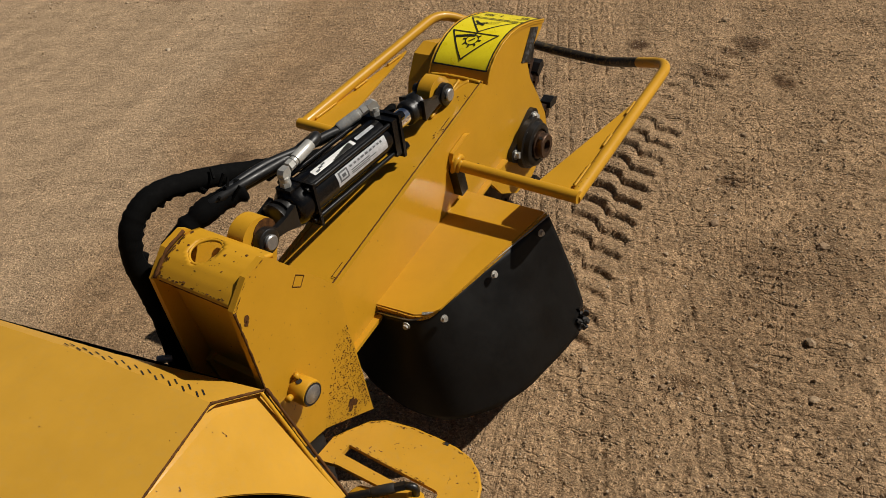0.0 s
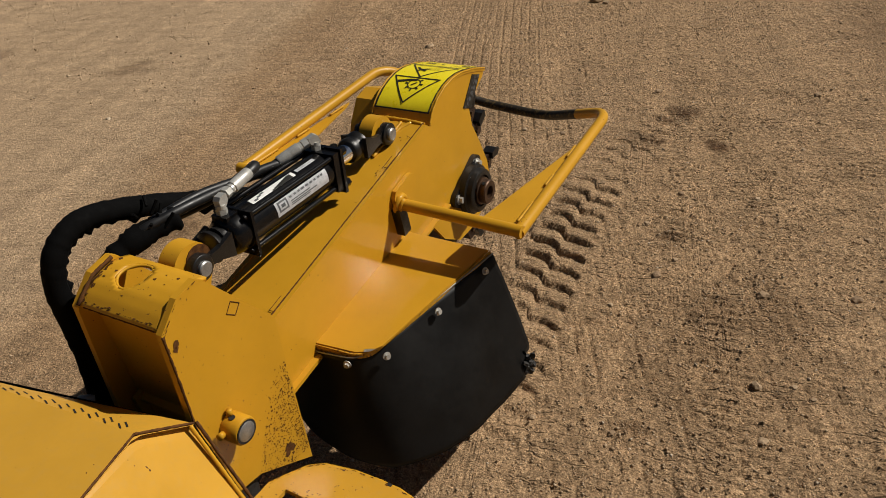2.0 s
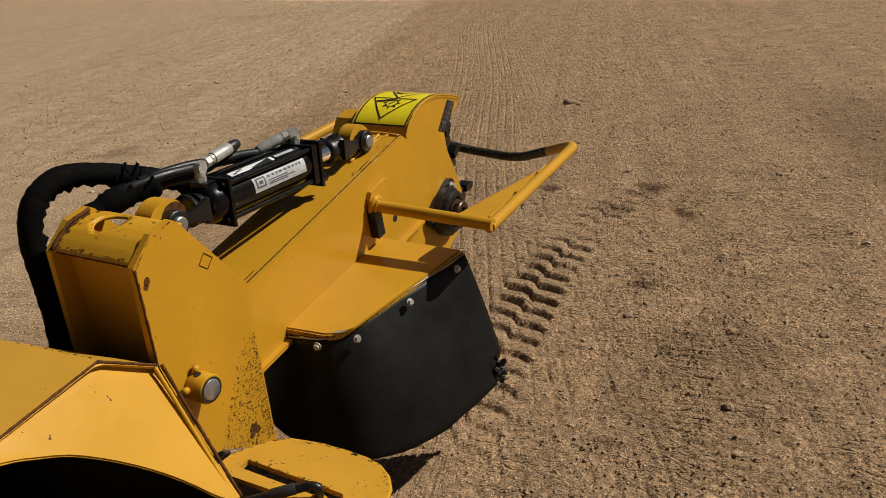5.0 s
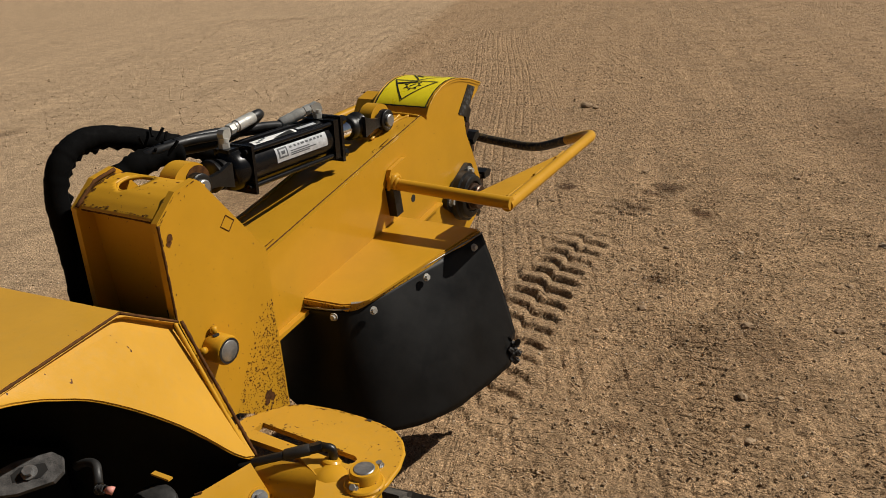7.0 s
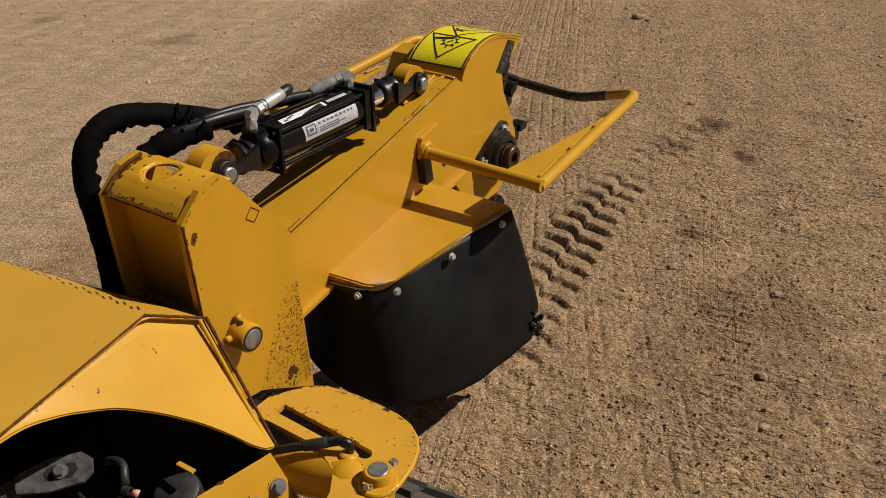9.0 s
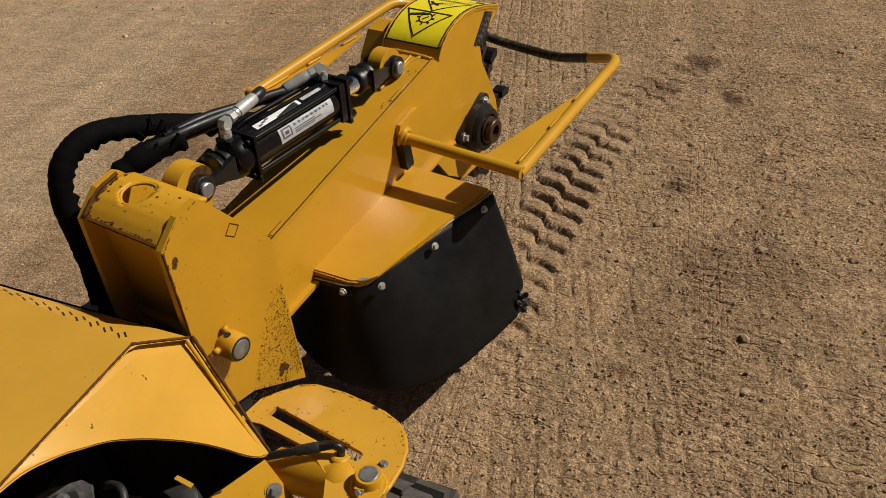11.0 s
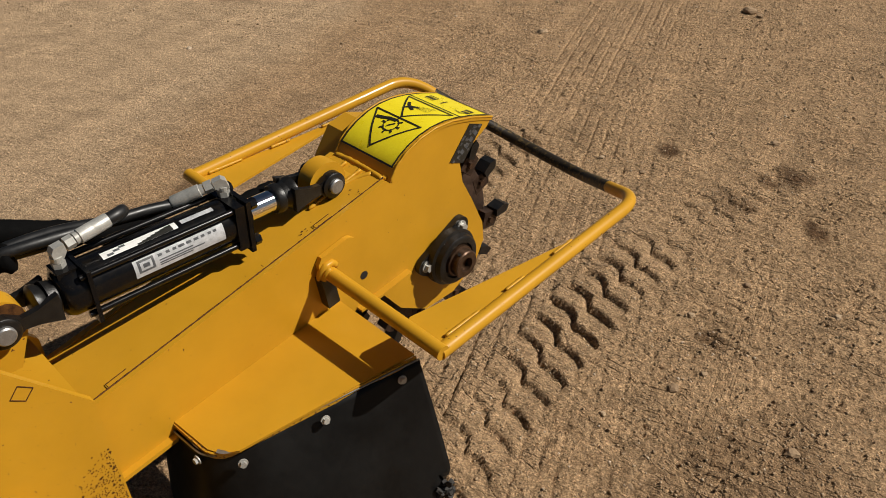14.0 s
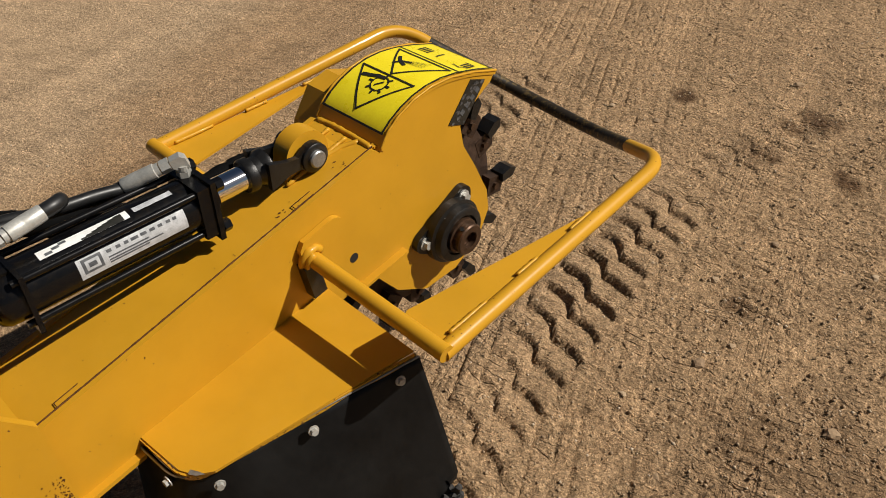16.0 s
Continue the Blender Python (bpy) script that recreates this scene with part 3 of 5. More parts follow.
    # belt housing at the far side
    far = [(0.93, 0.09), (0.985, 0.145), (1.04, 0.150), (1.15, 0.09), (1.15, -0.22), (0.92, -0.22), (0.84, -0.08)]
    part("belt_housing", prism(far, -0.375, -0.301), M_YELLOW, boom, "yellow sheet housing", BOOM, edge=0.004)
    # lug where the guard is welded on
    part("guard_lug", prism([(0.700, -0.050), (0.700, 0.046), (0.712, 0.060)] + arc(0.782, 0.038, 0.027, 95, -60, 10) + [(0.760, -0.005), (0.745, -0.050)], V1 + 0.002, V1 + 0.014), M_YELLOW, boom, "", BOOM, edge=0.002)
    part("bolt_hole", rod((V1, 0.815, -0.078), (V1 + 0.0006, 0.815, -0.078), 0.011, 20), M_INSIDE, boom, "dark round hole", BOOM)
    # grimy block whose black also carries the shadow below the guard bar
    part("shadowed_stop_block", box((V1, 0.690, -0.070), (V1 + 0.026, 0.722, 0.012)), M_IRON, boom, "", BOOM, edge=0.004)
    # flange bearing
    cu, cw = 1.068, -0.190
    tri = []
    for a0 in (48, 168, 288):
        tri += arc(cu + 0.080 * math.cos(radians(a0)), cw + 0.080 * math.sin(radians(a0)), 0.026, a0 - 55, a0 + 55, 8)
    bearing = part("flange_bearing", prism(tri, V1 + 0.001, V1 + 0.017), M_IRON, boom, "black cast-iron flange bearing", BOOM, edge=0.003, smooth="auto")
    part("housing", turned([(0, 0.080), (0.018, 0.078), (0.021, 0.070), (0.036, 0.067), (0.039, 0.063), (0.039, 0.050), (0.030, 0.048), (0.030, 0.03)], (V1 + 0.015, cu, cw), (1, cu, cw), 36), M_IRON, bearing, "", BOOM, smooth="auto")
    part("inner_ring", turned([(0, 0.043), (0.012, 0.043), (0.014, 0.038), (0.032, 0.038), (0.035, 0.035), (0.035, 0.020), (0.015, 0.019)], (V1 + 0.045, cu, cw), (1, cu, cw), 32), M_HUB, bearing, "brown oily steel collar", BOOM, smooth="auto")
    part("shaft", rod((V1 + 0.02, cu, cw), (V1 + 0.066, cu, cw), 0.0175, 24), M_HUB, bearing, "", BOOM)
    part("set_screw", rod((V1 + 0.070, cu - 0.01, cw + 0.034), (V1 + 0.070, cu - 0.012, cw + 0.0395), 0.005, 10), M_INSIDE, bearing, "", BOOM)
    part("grease_nipple", rod((V1 + 0.03, cu - 0.02, cw + 0.05), (V1 + 0.034, cu - 0.024, cw + 0.066), 0.0045, 10), M_GREYSTEEL, bearing, "", BOOM)
    for a0 in (48, 168, 288):
        hexbolt("bolt", (V1 + 0.017, cu + 0.080 * math.cos(radians(a0)), cw + 0.080 * math.sin(radians(a0))), (1, 0, 0), 0.019, bearing, BOOM, M_ZINC)
    return boom


def build_wheel(machine):
    """The cutter wheel inside the housing: a disc with bolted tooth pockets."""
    cu, cw = 1.068, -0.190
    wheel = part("cutter_wheel", turned([(0, 0.228), (0.004, 0.233), (0.022, 0.233), (0.026, 0.228)], (-0.205, cu, cw), (1, cu, cw), 56), M_RUST, machine, "dark rusty steel cutter wheel", BOOM, smooth="auto")
    rg = random.Random(6)
    for k in range(12):
        a = radians(30 * k + 14)
        d, t = Vector((0, math.cos(a), math.sin(a))), Vector((0, -math.sin(a), math.cos(a)))
        c = Vector((0, cu, cw)) + d * 0.232
        side = 0.014 if k % 2 else -0.010
        m = BOOM @ Matrix(((1, 0, 0, -0.190 + side), (0, d.y, t.y, c.y), (0, d.z, t.z, c.z), (0, 0, 0, 1)))
        bm = prism([(-0.030, -0.026), (0.020, -0.026), (0.026, -0.010), (0.020, 0.022), (-0.026, 0.026)], -0.012, 0.022)
        pocket = part("tooth_pocket", bm, M_RUST, wheel, "", m, edge=0.004)
        part("tooth", prism([(0.012, 0.008), (0.052, 0.014), (0.060, 0.034), (0.040, 0.040), (0.010, 0.030)], -0.004, 0.034), M_IRON, pocket, "worn carbide tooth", m, edge=0.003)
        part("tooth_bolt", rod((0.020, -0.004, 0.0), (0.030, -0.004, 0.0), 0.009, 6), M_HUB, pocket, "", m)
    return wheel


def build_fender(machine):
    """The plate beside the boom, and the rubber curtain that hangs from it."""
    out = [(-0.112, 0.303), (0.010, 0.312), (0.040, 0.325), (0.062, 0.352), (0.150, 0.742), (-0.112, 0.745)]
    fender = part("fender", prism(out, -0.092, -0.086, "z"), M_YELLOW, machine, "flat yellow guard plate beside the boom", FENDER, edge=0.0016)
    lip = rounded([(-0.10, 0.305, -0.104), (0.036, 0.312, -0.104), (0.154, 0.742, -0.104)], 0.04)
    bm = bmesh.new()
    rows = [(bm.verts.new(p), bm.verts.new(p + Vector((0, 0, 0.015)))) for p in lip]
    for a, b in zip(rows, rows[1:]):
        bm.faces.new((a[0], b[0], b[1], a[1]))
    ob = part("lip", bm, M_YELLOW_WORN, fender, "folded edge with scraped paint", FENDER)
    ob.modifiers.new("thickness", "SOLIDIFY").thickness = 0.005
    bead("weld", [(-0.114, 0.17, -0.089), (-0.114, 0.40, -0.091), (-0.114, 0.60, -0.092)], 0.0115, fender, FENDER, 31, M_YELLOW, 0.025)
    bead("weld", [(-0.114, 0.63, -0.091), (-0.114, 0.74, -0.091)], 0.0120, fender, FENDER, 32, M_YELLOW, 0.03)
    for k, (u, n) in enumerate(((0.26, 4), (0.345, 7), (0.435, 8), (0.535, 8))):
        pts = [(-0.113 + 0.0012 * rng.uniform(-1, 1), u + 0.008 * j, -0.0895 + 0.0012 * rng.uniform(-1, 1)) for j in range(n + 1)]
        part("weld_lump", tube(pts, 0.0124, 11, 0.035, seed=40 + k), M_YELLOW, fender, "", FENDER, smooth=True)
    part("scuff", prism([(0.030, 0.318), (0.044, 0.326), (0.054, 0.338), (0.040, 0.333), (0.026, 0.326)], -0.0859, -0.0854, "z"), M_GREYSTEEL, fender, "bare steel scuff", FENDER)
    # curtain: from the lip outwards and down
    top = rounded([(-0.290, 0.330, -0.122), (-0.125, 0.294, -0.112), (0.028, 0.300, -0.098), (0.161, 0.745, -0.098)], 0.05, 8)
    low = spline([(-0.330, 0.335, -0.345), (-0.220, 0.262, -0.362), (-0.110, 0.222, -0.376), (0.005, 0.212, -0.388), (0.108, 0.246, -0.400), (0.190, 0.345, -0.416), (0.240, 0.510, -0.436), (0.268, 0.705, -0.446)], 6)

    def resample(path, n):
        d = [0]
        for a, b in zip(path, path[1:]):
            d.append(d[-1] + (b - a).length)
        res = []
        for k in range(n + 1):
            s = d[-1] * k / n
            i = max(j for j in range(len(d)) if d[j] <= s + 1e-9)
            i = min(i, len(path) - 2)
            f = (s - d[i]) / max(1e-9, d[i + 1] - d[i])
            res.append(path[i].lerp(path[i + 1], f))
        return res
    n, rows = 72, 24
    top, low = resample(top, n), resample(low, n)
    bm = bmesh.new()
    grid = []
    rg = random.Random(2)
    for j in range(rows + 1):
        f = j / rows
        line = []
        for k in range(n + 1):
            p = top[k].lerp(low[k], f)
            bulge = math.sin(math.pi * f) * 0.010 + 0.002 * math.sin(k * 0.35 + 3 * f)
            p = p + Vector((0.9, -0.35, 0)) * bulge * min(1.0, max(0.0, (k / n - 0.22) / 0.18))
            if j == rows:
                p.z += 0.0012 * math.sin(k * 0.7) + rg.uniform(-0.001, 0.001)
            if f > 0.80 and k > n - 4:
                p += Vector((rg.uniform(-0.012, 0.004), rg.uniform(-0.022, 0.004), rg.uniform(-0.006, 0.016)))
            line.append(bm.verts.new(p))
        grid.append(line)
    for a, b in zip(grid, grid[1:]):
        for k in range(n):
            if not (k >= n - 2 and a is grid[rows - 3]):
                bm.faces.new((a[k], a[k + 1], b[k + 1], b[k]))
    curtain = part("rubber_curtain", bm, M_RUBBER, machine, "black rubber curtain with a torn corner", FENDER, smooth=True)
    sol = curtain.modifiers.new("thickness", "SOLIDIFY")
    sol.thickness = 0.006
    bm = bmesh.new()
    for k in range(16):
        c = low[-1] + Vector((rg.uniform(-0.012, 0.006), rg.uniform(-0.040, 0.004), rg.uniform(-0.004, 0.060)))
        tube([c, c + Vector((rg.uniform(-.008, .008), rg.uniform(-.014, .006), rg.uniform(-.016, .016)))], rg.uniform(0.004, 0.009), 6, 0.5, bm=bm, seed=k)
    part("torn_corner", bm, M_TORN, curtain, "frayed dusty rubber", FENDER)
    # zip-like edge under the lip
    part("edge_strip", tube([p + Vector((0.002, -0.001, 0.003)) for p in top], 0.0022, 6), M_GREYSTEEL, curtain, "", FENDER, smooth=True)
    for p, d in (((0.163, 0.690, -0.112), (0.97, -0.2, 0.25)), ((0.117, 0.518, -0.112), (0.97, -0.2, 0.25)), ((0.071, 0.346, -0.112), (0.93, -0.35, 0.2)), ((-0.005, 0.291, -0.112), (0.1, -1, 0.15))):
        hexbolt("bolt", p, d, 0.012, curtain, FENDER, M_ZINC)
    return fender


def build_guard(machine):
    """The tube frame round the cutter head, with its corner webs."""
    C = -0.205
    r = 0.0165
    loop = rounded([(C + 0.443, 0.722, 0.030), (C + 0.416, 1.450, -0.062), (C + 0.125, 1.612, -0.222), (C - 0.125, 1.612, -0.205), (C - 0.416, 1.455, -0.018), (C - 0.443, 0.722, 0.036)], 0.075, 9)
    fine = []
    for a, b in zip(loop, loop[1:]):
        k = max(1, int((b - a).length / 0.02))
        fine += [a.lerp(b, i / k) for i in range(k)]
    fine.append(loop[-1])
    i0 = next(i for i, p in enumerate(fine) if p.x < C + 0.30 and p.y > 1.3)
    i1 = next(i for i, p in enumerate(fine) if p.x < C - 0.34 and p.y > 1.3)
    guard = part("guard_frame", tube(fine[:i0 + 1], r, 18), M_YELLOW_CHIPPED, machine, "yellow tube guard round the cutter head, scraped at the bends", GUARD, smooth="auto")
    part("front_bar", tube(fine[i0:i1 + 1], r * 0.985, 18), M_DARKBAR, guard, "front tube blackened with dirt", GUARD, smooth="auto")
    part("side_tube", tube(fine[i1:], r, 18), M_YELLOW_CHIPPED, guard, "", GUARD, smooth="auto")
    for s, root in ((1, -0.098), (-1, -0.308)):
        part("cross_bar", rod((root, 0.722, 0.040), (C + s * 0.455, 0.722, 0.038), r, 18), M_YELLOW, guard, "", GUARD, smooth="auto")
        web = [(C + s * 0.428, 0.735), (C + s * 0.335, 0.740), (C + s * 0.330, 0.752), (C + s * 0.408, 1.205), (C + s * 0.418, 1.235)]
        bm = bmesh.new()
        lowv = [bm.verts.new((v, u, 0.030 - 0.1264 * (u - 0.722) - 0.003)) for v, u in web]
        topv = [bm.verts.new((v, u, 0.030 - 0.1264 * (u - 0.722) + 0.003)) for v, u in web]
        bm.faces.new(lowv)
        bm.faces.new(topv)
        for i in range(len(web)):
            j = (i + 1) % len(web)
            bm.faces.new((lowv[i], lowv[j], topv[j], topv[i]))
        part("corner_web", bm, M_YELLOW, guard, "triangular web plate", GUARD)
        for u0, u1, sd in ((0.76, 0.86, 51), (0.95, 1.01, 52), (1.12, 1.19, 53)):
            f = lambda u: (C + s * (0.440 - 0.027 * (u - 0.722) / 0.728 - 0.013), u, 0.030 - 0.1264 * (u - 0.722) + 0.008)
            bead("weld", [f(u0), f(u1)], 0.0042, guard, GUARD, sd, M_YELLOW_CHIPPED)
    bead("weld", [(-0.104, 0.700, 0.030), (-0.100, 0.704, 0.050), (-0.097, 0.716, 0.061), (-0.098, 0.734, 0.060), (-0.100, 0.744, 0.045)], 0.0085, guard, GUARD, 55, M_YELLOW, 0.12)
    bead("weld", [(-0.092, 0.702, 0.034), (-0.088, 0.708, 0.052), (-0.086, 0.722, 0.059)], 0.0055, guard, GUARD, 56, M_YELLOW_CHIPPED, 0.12)
    return guard


def build_cylinder(machine):
    """The lift cylinder between the bracket and the boom, with its fittings and hoses."""
    V = -0.209
    base = Vector((V, 0.088, 0.296))
    tip = HEAD.inverted() @ (BOOM @ Vector((V, 0.830, 0.152)))
    d = (tip - base).normalized()
    side = Vector((1, 0, 0))
    up = side.cross(d)
    L = (tip - base).length
    m = HEAD @ Matrix((( side.x, d.x, up.x, base.x), (side.y, d.y, up.y, base.y), (side.z, d.z, up.z, base.z), (0, 0, 0, 1)))
    # m: x to the right, y along the rod, z up; the base bolt at the origin
    R = 0.0475
    cyl = part("lift_cylinder", turned([(0, R), (0.335, R)], (0, 0.130, 0), (0, 1, 0), 40), M_BLACK, machine, "glossy black hydraulic cylinder with tie rods", m, smooth="auto")
    q = 0.050
    part("end_cap", turned([(0, 0.030), (0.006, 0.042), (0.018, 0.048), (0.046, 0.049)], (0, 0.105, 0), (0, 1, 0), 36), M_BLACK, cyl, "", m, smooth="auto")
    part("port_block", box((-0.024, 0.112, 0.02), (0.020, 0.150, q)), M_BLACK, cyl, "", m, edge=0.005)
    part("head_block", box((-q, 0.452, -q), (q, 0.488, q)), M_BLACK, cyl, "", m, edge=0.012, smooth="auto")
    part("end_flange", box((-q - 0.003, 0.150, -q - 0.008), (q + 0.003, 0.158, q + 0.003)), M_BLACK, cyl, "", m, edge=0.003)
    part("head_flange", box((-q - 0.004, 0.476, -q - 0.012), (q + 0.004, 0.486, q + 0.006)), M_BLACK, cyl, "", m, edge=0.003)
    for sx in (-1, 1):
        for sz in (-1, 1):
            part("tie_rod", rod((sx * 0.0405, 0.140, sz * 0.0405), (sx * 0.0405, 0.498, sz * 0.0405), 0.0062, 12), M_BLACK, cyl, "", m, smooth="auto")
            part("tie_nut", rod((sx * 0.043, 0.488, sz * 0.043), (sx * 0.043, 0.502, sz * 0.043), 0.012, 6), M_BLACK, cyl, "", m)
    part("piston_rod", rod((0, 0.486, 0), (0, L - 0.10, 0), 0.0235, 32), M_CHROME, cyl, "bright chrome rod", m, smooth="auto")
    part("gland", turned([(0, 0.034), (0.012, 0.034), (0.014, 0.029)], (0, 0.488, 0), (0, 1, 0)), M_BLACK, cyl, "", m, smooth="auto")
    part("rod_collar", turned([(0, 0.030), (0.004, 0.033), (0.018, 0.033), (0.022, 0.027), (0.034, 0.030)], (0, L - 0.134, 0), (0, 1, 0), 28), M_IRON, cyl, "", m, smooth="auto")
    for y, sgn, nm in ((L, -1, "rod_clevis"), (0.0, 1, "base_clevis")):
        bm = turned([(0, 0.027), (0.006, 0.029), (0.012, 0.024), (0.020, 0.027), (0.030, 0.036), (0.040, 0.037), (0.046, 0.028)], (0, y + sgn * (0.124 if sgn < 0 else 0.108), 0), (0, y, 0), 20)
        clevis = part(nm, bm, M_IRON, cyl, "black cast fork", m, smooth="auto")
        for sx in (-1, 1):
            arm = [(y + sgn * 0.100, -0.028), (y + sgn * 0.060, -0.015), (y + sgn * 0.034, -0.012)] + [(y - sgn * px, pz) for px, pz in arc(0, 0, 0.030, -115, 115, 16)] + [(y + sgn * 0.034, 0.012), (y + sgn * 0.060, 0.015), (y + sgn * 0.100, 0.028)]
            part("fork_arm", prism(arm, min(sx * 0.027, sx * 0.040), max(sx * 0.027, sx * 0.040)), M_IRON, clevis, "", m, edge=0.003)
        part("eye_ring", turned([(0, 0.030), (0.007, 0.0295), (0.009, 0.027), (0.009, 0.018)], (0.038, y, 0), (1, y, 0), 28), M_IRON, clevis, "", m, smooth="auto")
        part("clevis_pin", turned([(0, 0.0175), (0.009, 0.0175), (0.0115, 0.0150)], (0.044, y, 0), (1, y, 0), 28), M_GREYSTEEL, clevis, "bare steel pin end", m, smooth="auto")
        part("pin_bolt", rod((-0.06, y, 0), (0.046, y, 0), 0.015, 16), M_IRON, clevis, "", m)
    part("neck", turned([(0, 0.036), (0.02, 0.030), (0.035, 0.034)], (0, 0.088, 0), (0, 1, 0)), M_IRON, cyl, "", m, smooth="auto")

    # labels wrapped on the barrel
    def wrap(y0, y1, a0, a1, lift, mat, label, name="label", parent=cyl):
        bm = bmesh.new()
        rows = []
        k = 10
        for j in range(k + 1):
            a = radians(a0 + (a1 - a0) * j / k)
            x, z = (R + lift) * math.cos(a), (R + lift) * math.sin(a)
            rows.append((bm.verts.new((x, y0, z)), bm.verts.new((x, y1, z))))
        for a, b in zip(rows, rows[1:]):
            bm.faces.new((a[0], a[1], b[1], b[0]))
        return part(name, bm, mat, parent, label, m, smooth=True)
    lab = wrap(0.235, 0.425, -8, 34, 0.0008, M_LABEL, "scuffed silver maker's label")
    for k in range(3):
        wrap(0.242 + 0.005 * k, 0.275 - 0.005 * k, 2 + 5 * k, 31 - 5 * k, 0.0012 + 0.0003 * k, M_LABELPRINT if k % 2 == 0 else M_LABEL, "", "emblem", lab)
    x = 0.284
    rg = random.Random(8)
    while x < 0.412:
        w = rg.uniform(0.007, 0.013)
        wrap(x, x + w, 22, 28, 0.0013, M_LABELPRINT, "", "print_bar", lab)
        x += w + rg.uniform(0.003, 0.008)
    for a0 in (12, 6, 1):
        wrap(0.284, 0.284 + rg.uniform(0.05, 0.10), a0, a0 + 3, 0.0013, M_LABELPRINT, "", "print_bar", lab)
    wl = wrap(0.195, 0.345, 64, 84, 0.0008, M_WHITE, "white caution label with a triangle")
    for k in range(7):
        wrap(0.262 + 0.010 * k, 0.275 + 0.010 * k, 64, 68 + 2.3 * k, 0.0011, M_PRINT, "", "dark_corner", wl)
    for y0, a0 in ((0.205, 67), (0.218, 72), (0.230, 76)):
        wrap(y0, y0 + 0.012, a0, a0 + 6, 0.0012, M_LABELPRINT, "", "print_bar", wl)
    wrap(0.355, 0.425, 70, 82, 0.0008, M_LABEL, "torn paper label")

    # fittings
    def fitting(x, y, to, crimp_len):
        p = Vector((x, y, q))
        t = (Vector(to) - Vector((x, y, q + 0.045))).normalized()
        up3 = Vector((0, 0, 1))
        e = part("elbow_fitting", rod(p, p + up3 * 0.011, 0.0130, 6), M_ZINC, cyl, "dull zinc elbow fitting", m, edge=0.0012)
        part("elbow_collar", rod(p + up3 * 0.012, p + up3 * 0.022, 0.0115, 16), M_ZINC, e, "", m)
        s3 = t.cross(up3).normalized()
        u3 = s3.cross(t)
        em = m @ Matrix(((s3.x, t.x, u3.x, p.x), (s3.y, t.y, u3.y, p.y), (s3.z, t.z, u3.z, p.z + 0.029), (0, 0, 0, 1)))
        part("elbow_body", prism([(-0.009, -0.014), (0.008, -0.014), (0.017, -0.004), (0.017, 0.012), (-0.002, 0.013), (-0.009, 0.005)], -0.0088, 0.0088), M_ZINC, e, "", em, edge=0.003)
        a = p + Vector((0, 0, 0.033)) + t * 0.020
        part("hose_nut", rod(a, a + t * 0.016, 0.0125, 6), M_ZINC, e, "", m, edge=0.001)
        part("crimp", turned([(0, 0.0115), (0.008, 0.0115), (0.009, 0.0138), (crimp_len * 0.5, 0.0141), (crimp_len * 0.52, 0.0138), (crimp_len * 0.56, 0.0141), (crimp_len, 0.0138), (crimp_len + 0.003, 0.012)], a + t * 0.018, a + t, 20), M_ZINC, e, "crimped steel ferrule", m, smooth="auto")
        return a + t * (0.018 + crimp_len), t
    e1, t1 = fitting(-0.006, 0.128, (-0.012, 0.25, q + 0.062), 0.066)
    e2, t2 = fitting(-0.012, 0.468, (-0.046, 0.40, q + 0.020), 0.066)
    part("base_hose", tube(spline([e1 - t1 * 0.01, e1 + t1 * 0.020, e1 + t1 * 0.036 + Vector((-0.014, 0, -0.008)), e1 + Vector((-0.050, 0.030, -0.030)), (-0.095, 0.19, 0.040), (-0.112, 0.06, 0.045), (-0.125, 0.0, 0.040), (-0.145, -0.035, 0.012)]), 0.0125, 14), M_HOSE, cyl, "black hydraulic hose", m, smooth=True)
    part("rod_hose", tube(spline([e2 - t2 * 0.01, e2 + t2 * 0.05, (-0.070, 0.30, 0.048), (-0.075, 0.20, 0.058), (-0.080, 0.10, 0.066), (-0.10, 0.03, 0.060), (-0.125, -0.01, 0.045), (-0.15, -0.045, 0.010)]), 0.0110, 14), M_HOSE, cyl, "black hydraulic hose", m, smooth=True)
    part("second_hose", tube(spline([(-0.052, 0.43, 0.035), (-0.060, 0.34, 0.052), (-0.064, 0.26, 0.060), (-0.092, 0.16, 0.066), (-0.108, 0.06, 0.062), (-0.130, 0.0, 0.045), (-0.15, -0.04, 0.010)]), 0.0105, 14), M_HOSE, cyl, "black hydraulic hose", m, smooth=True)
    return cyl


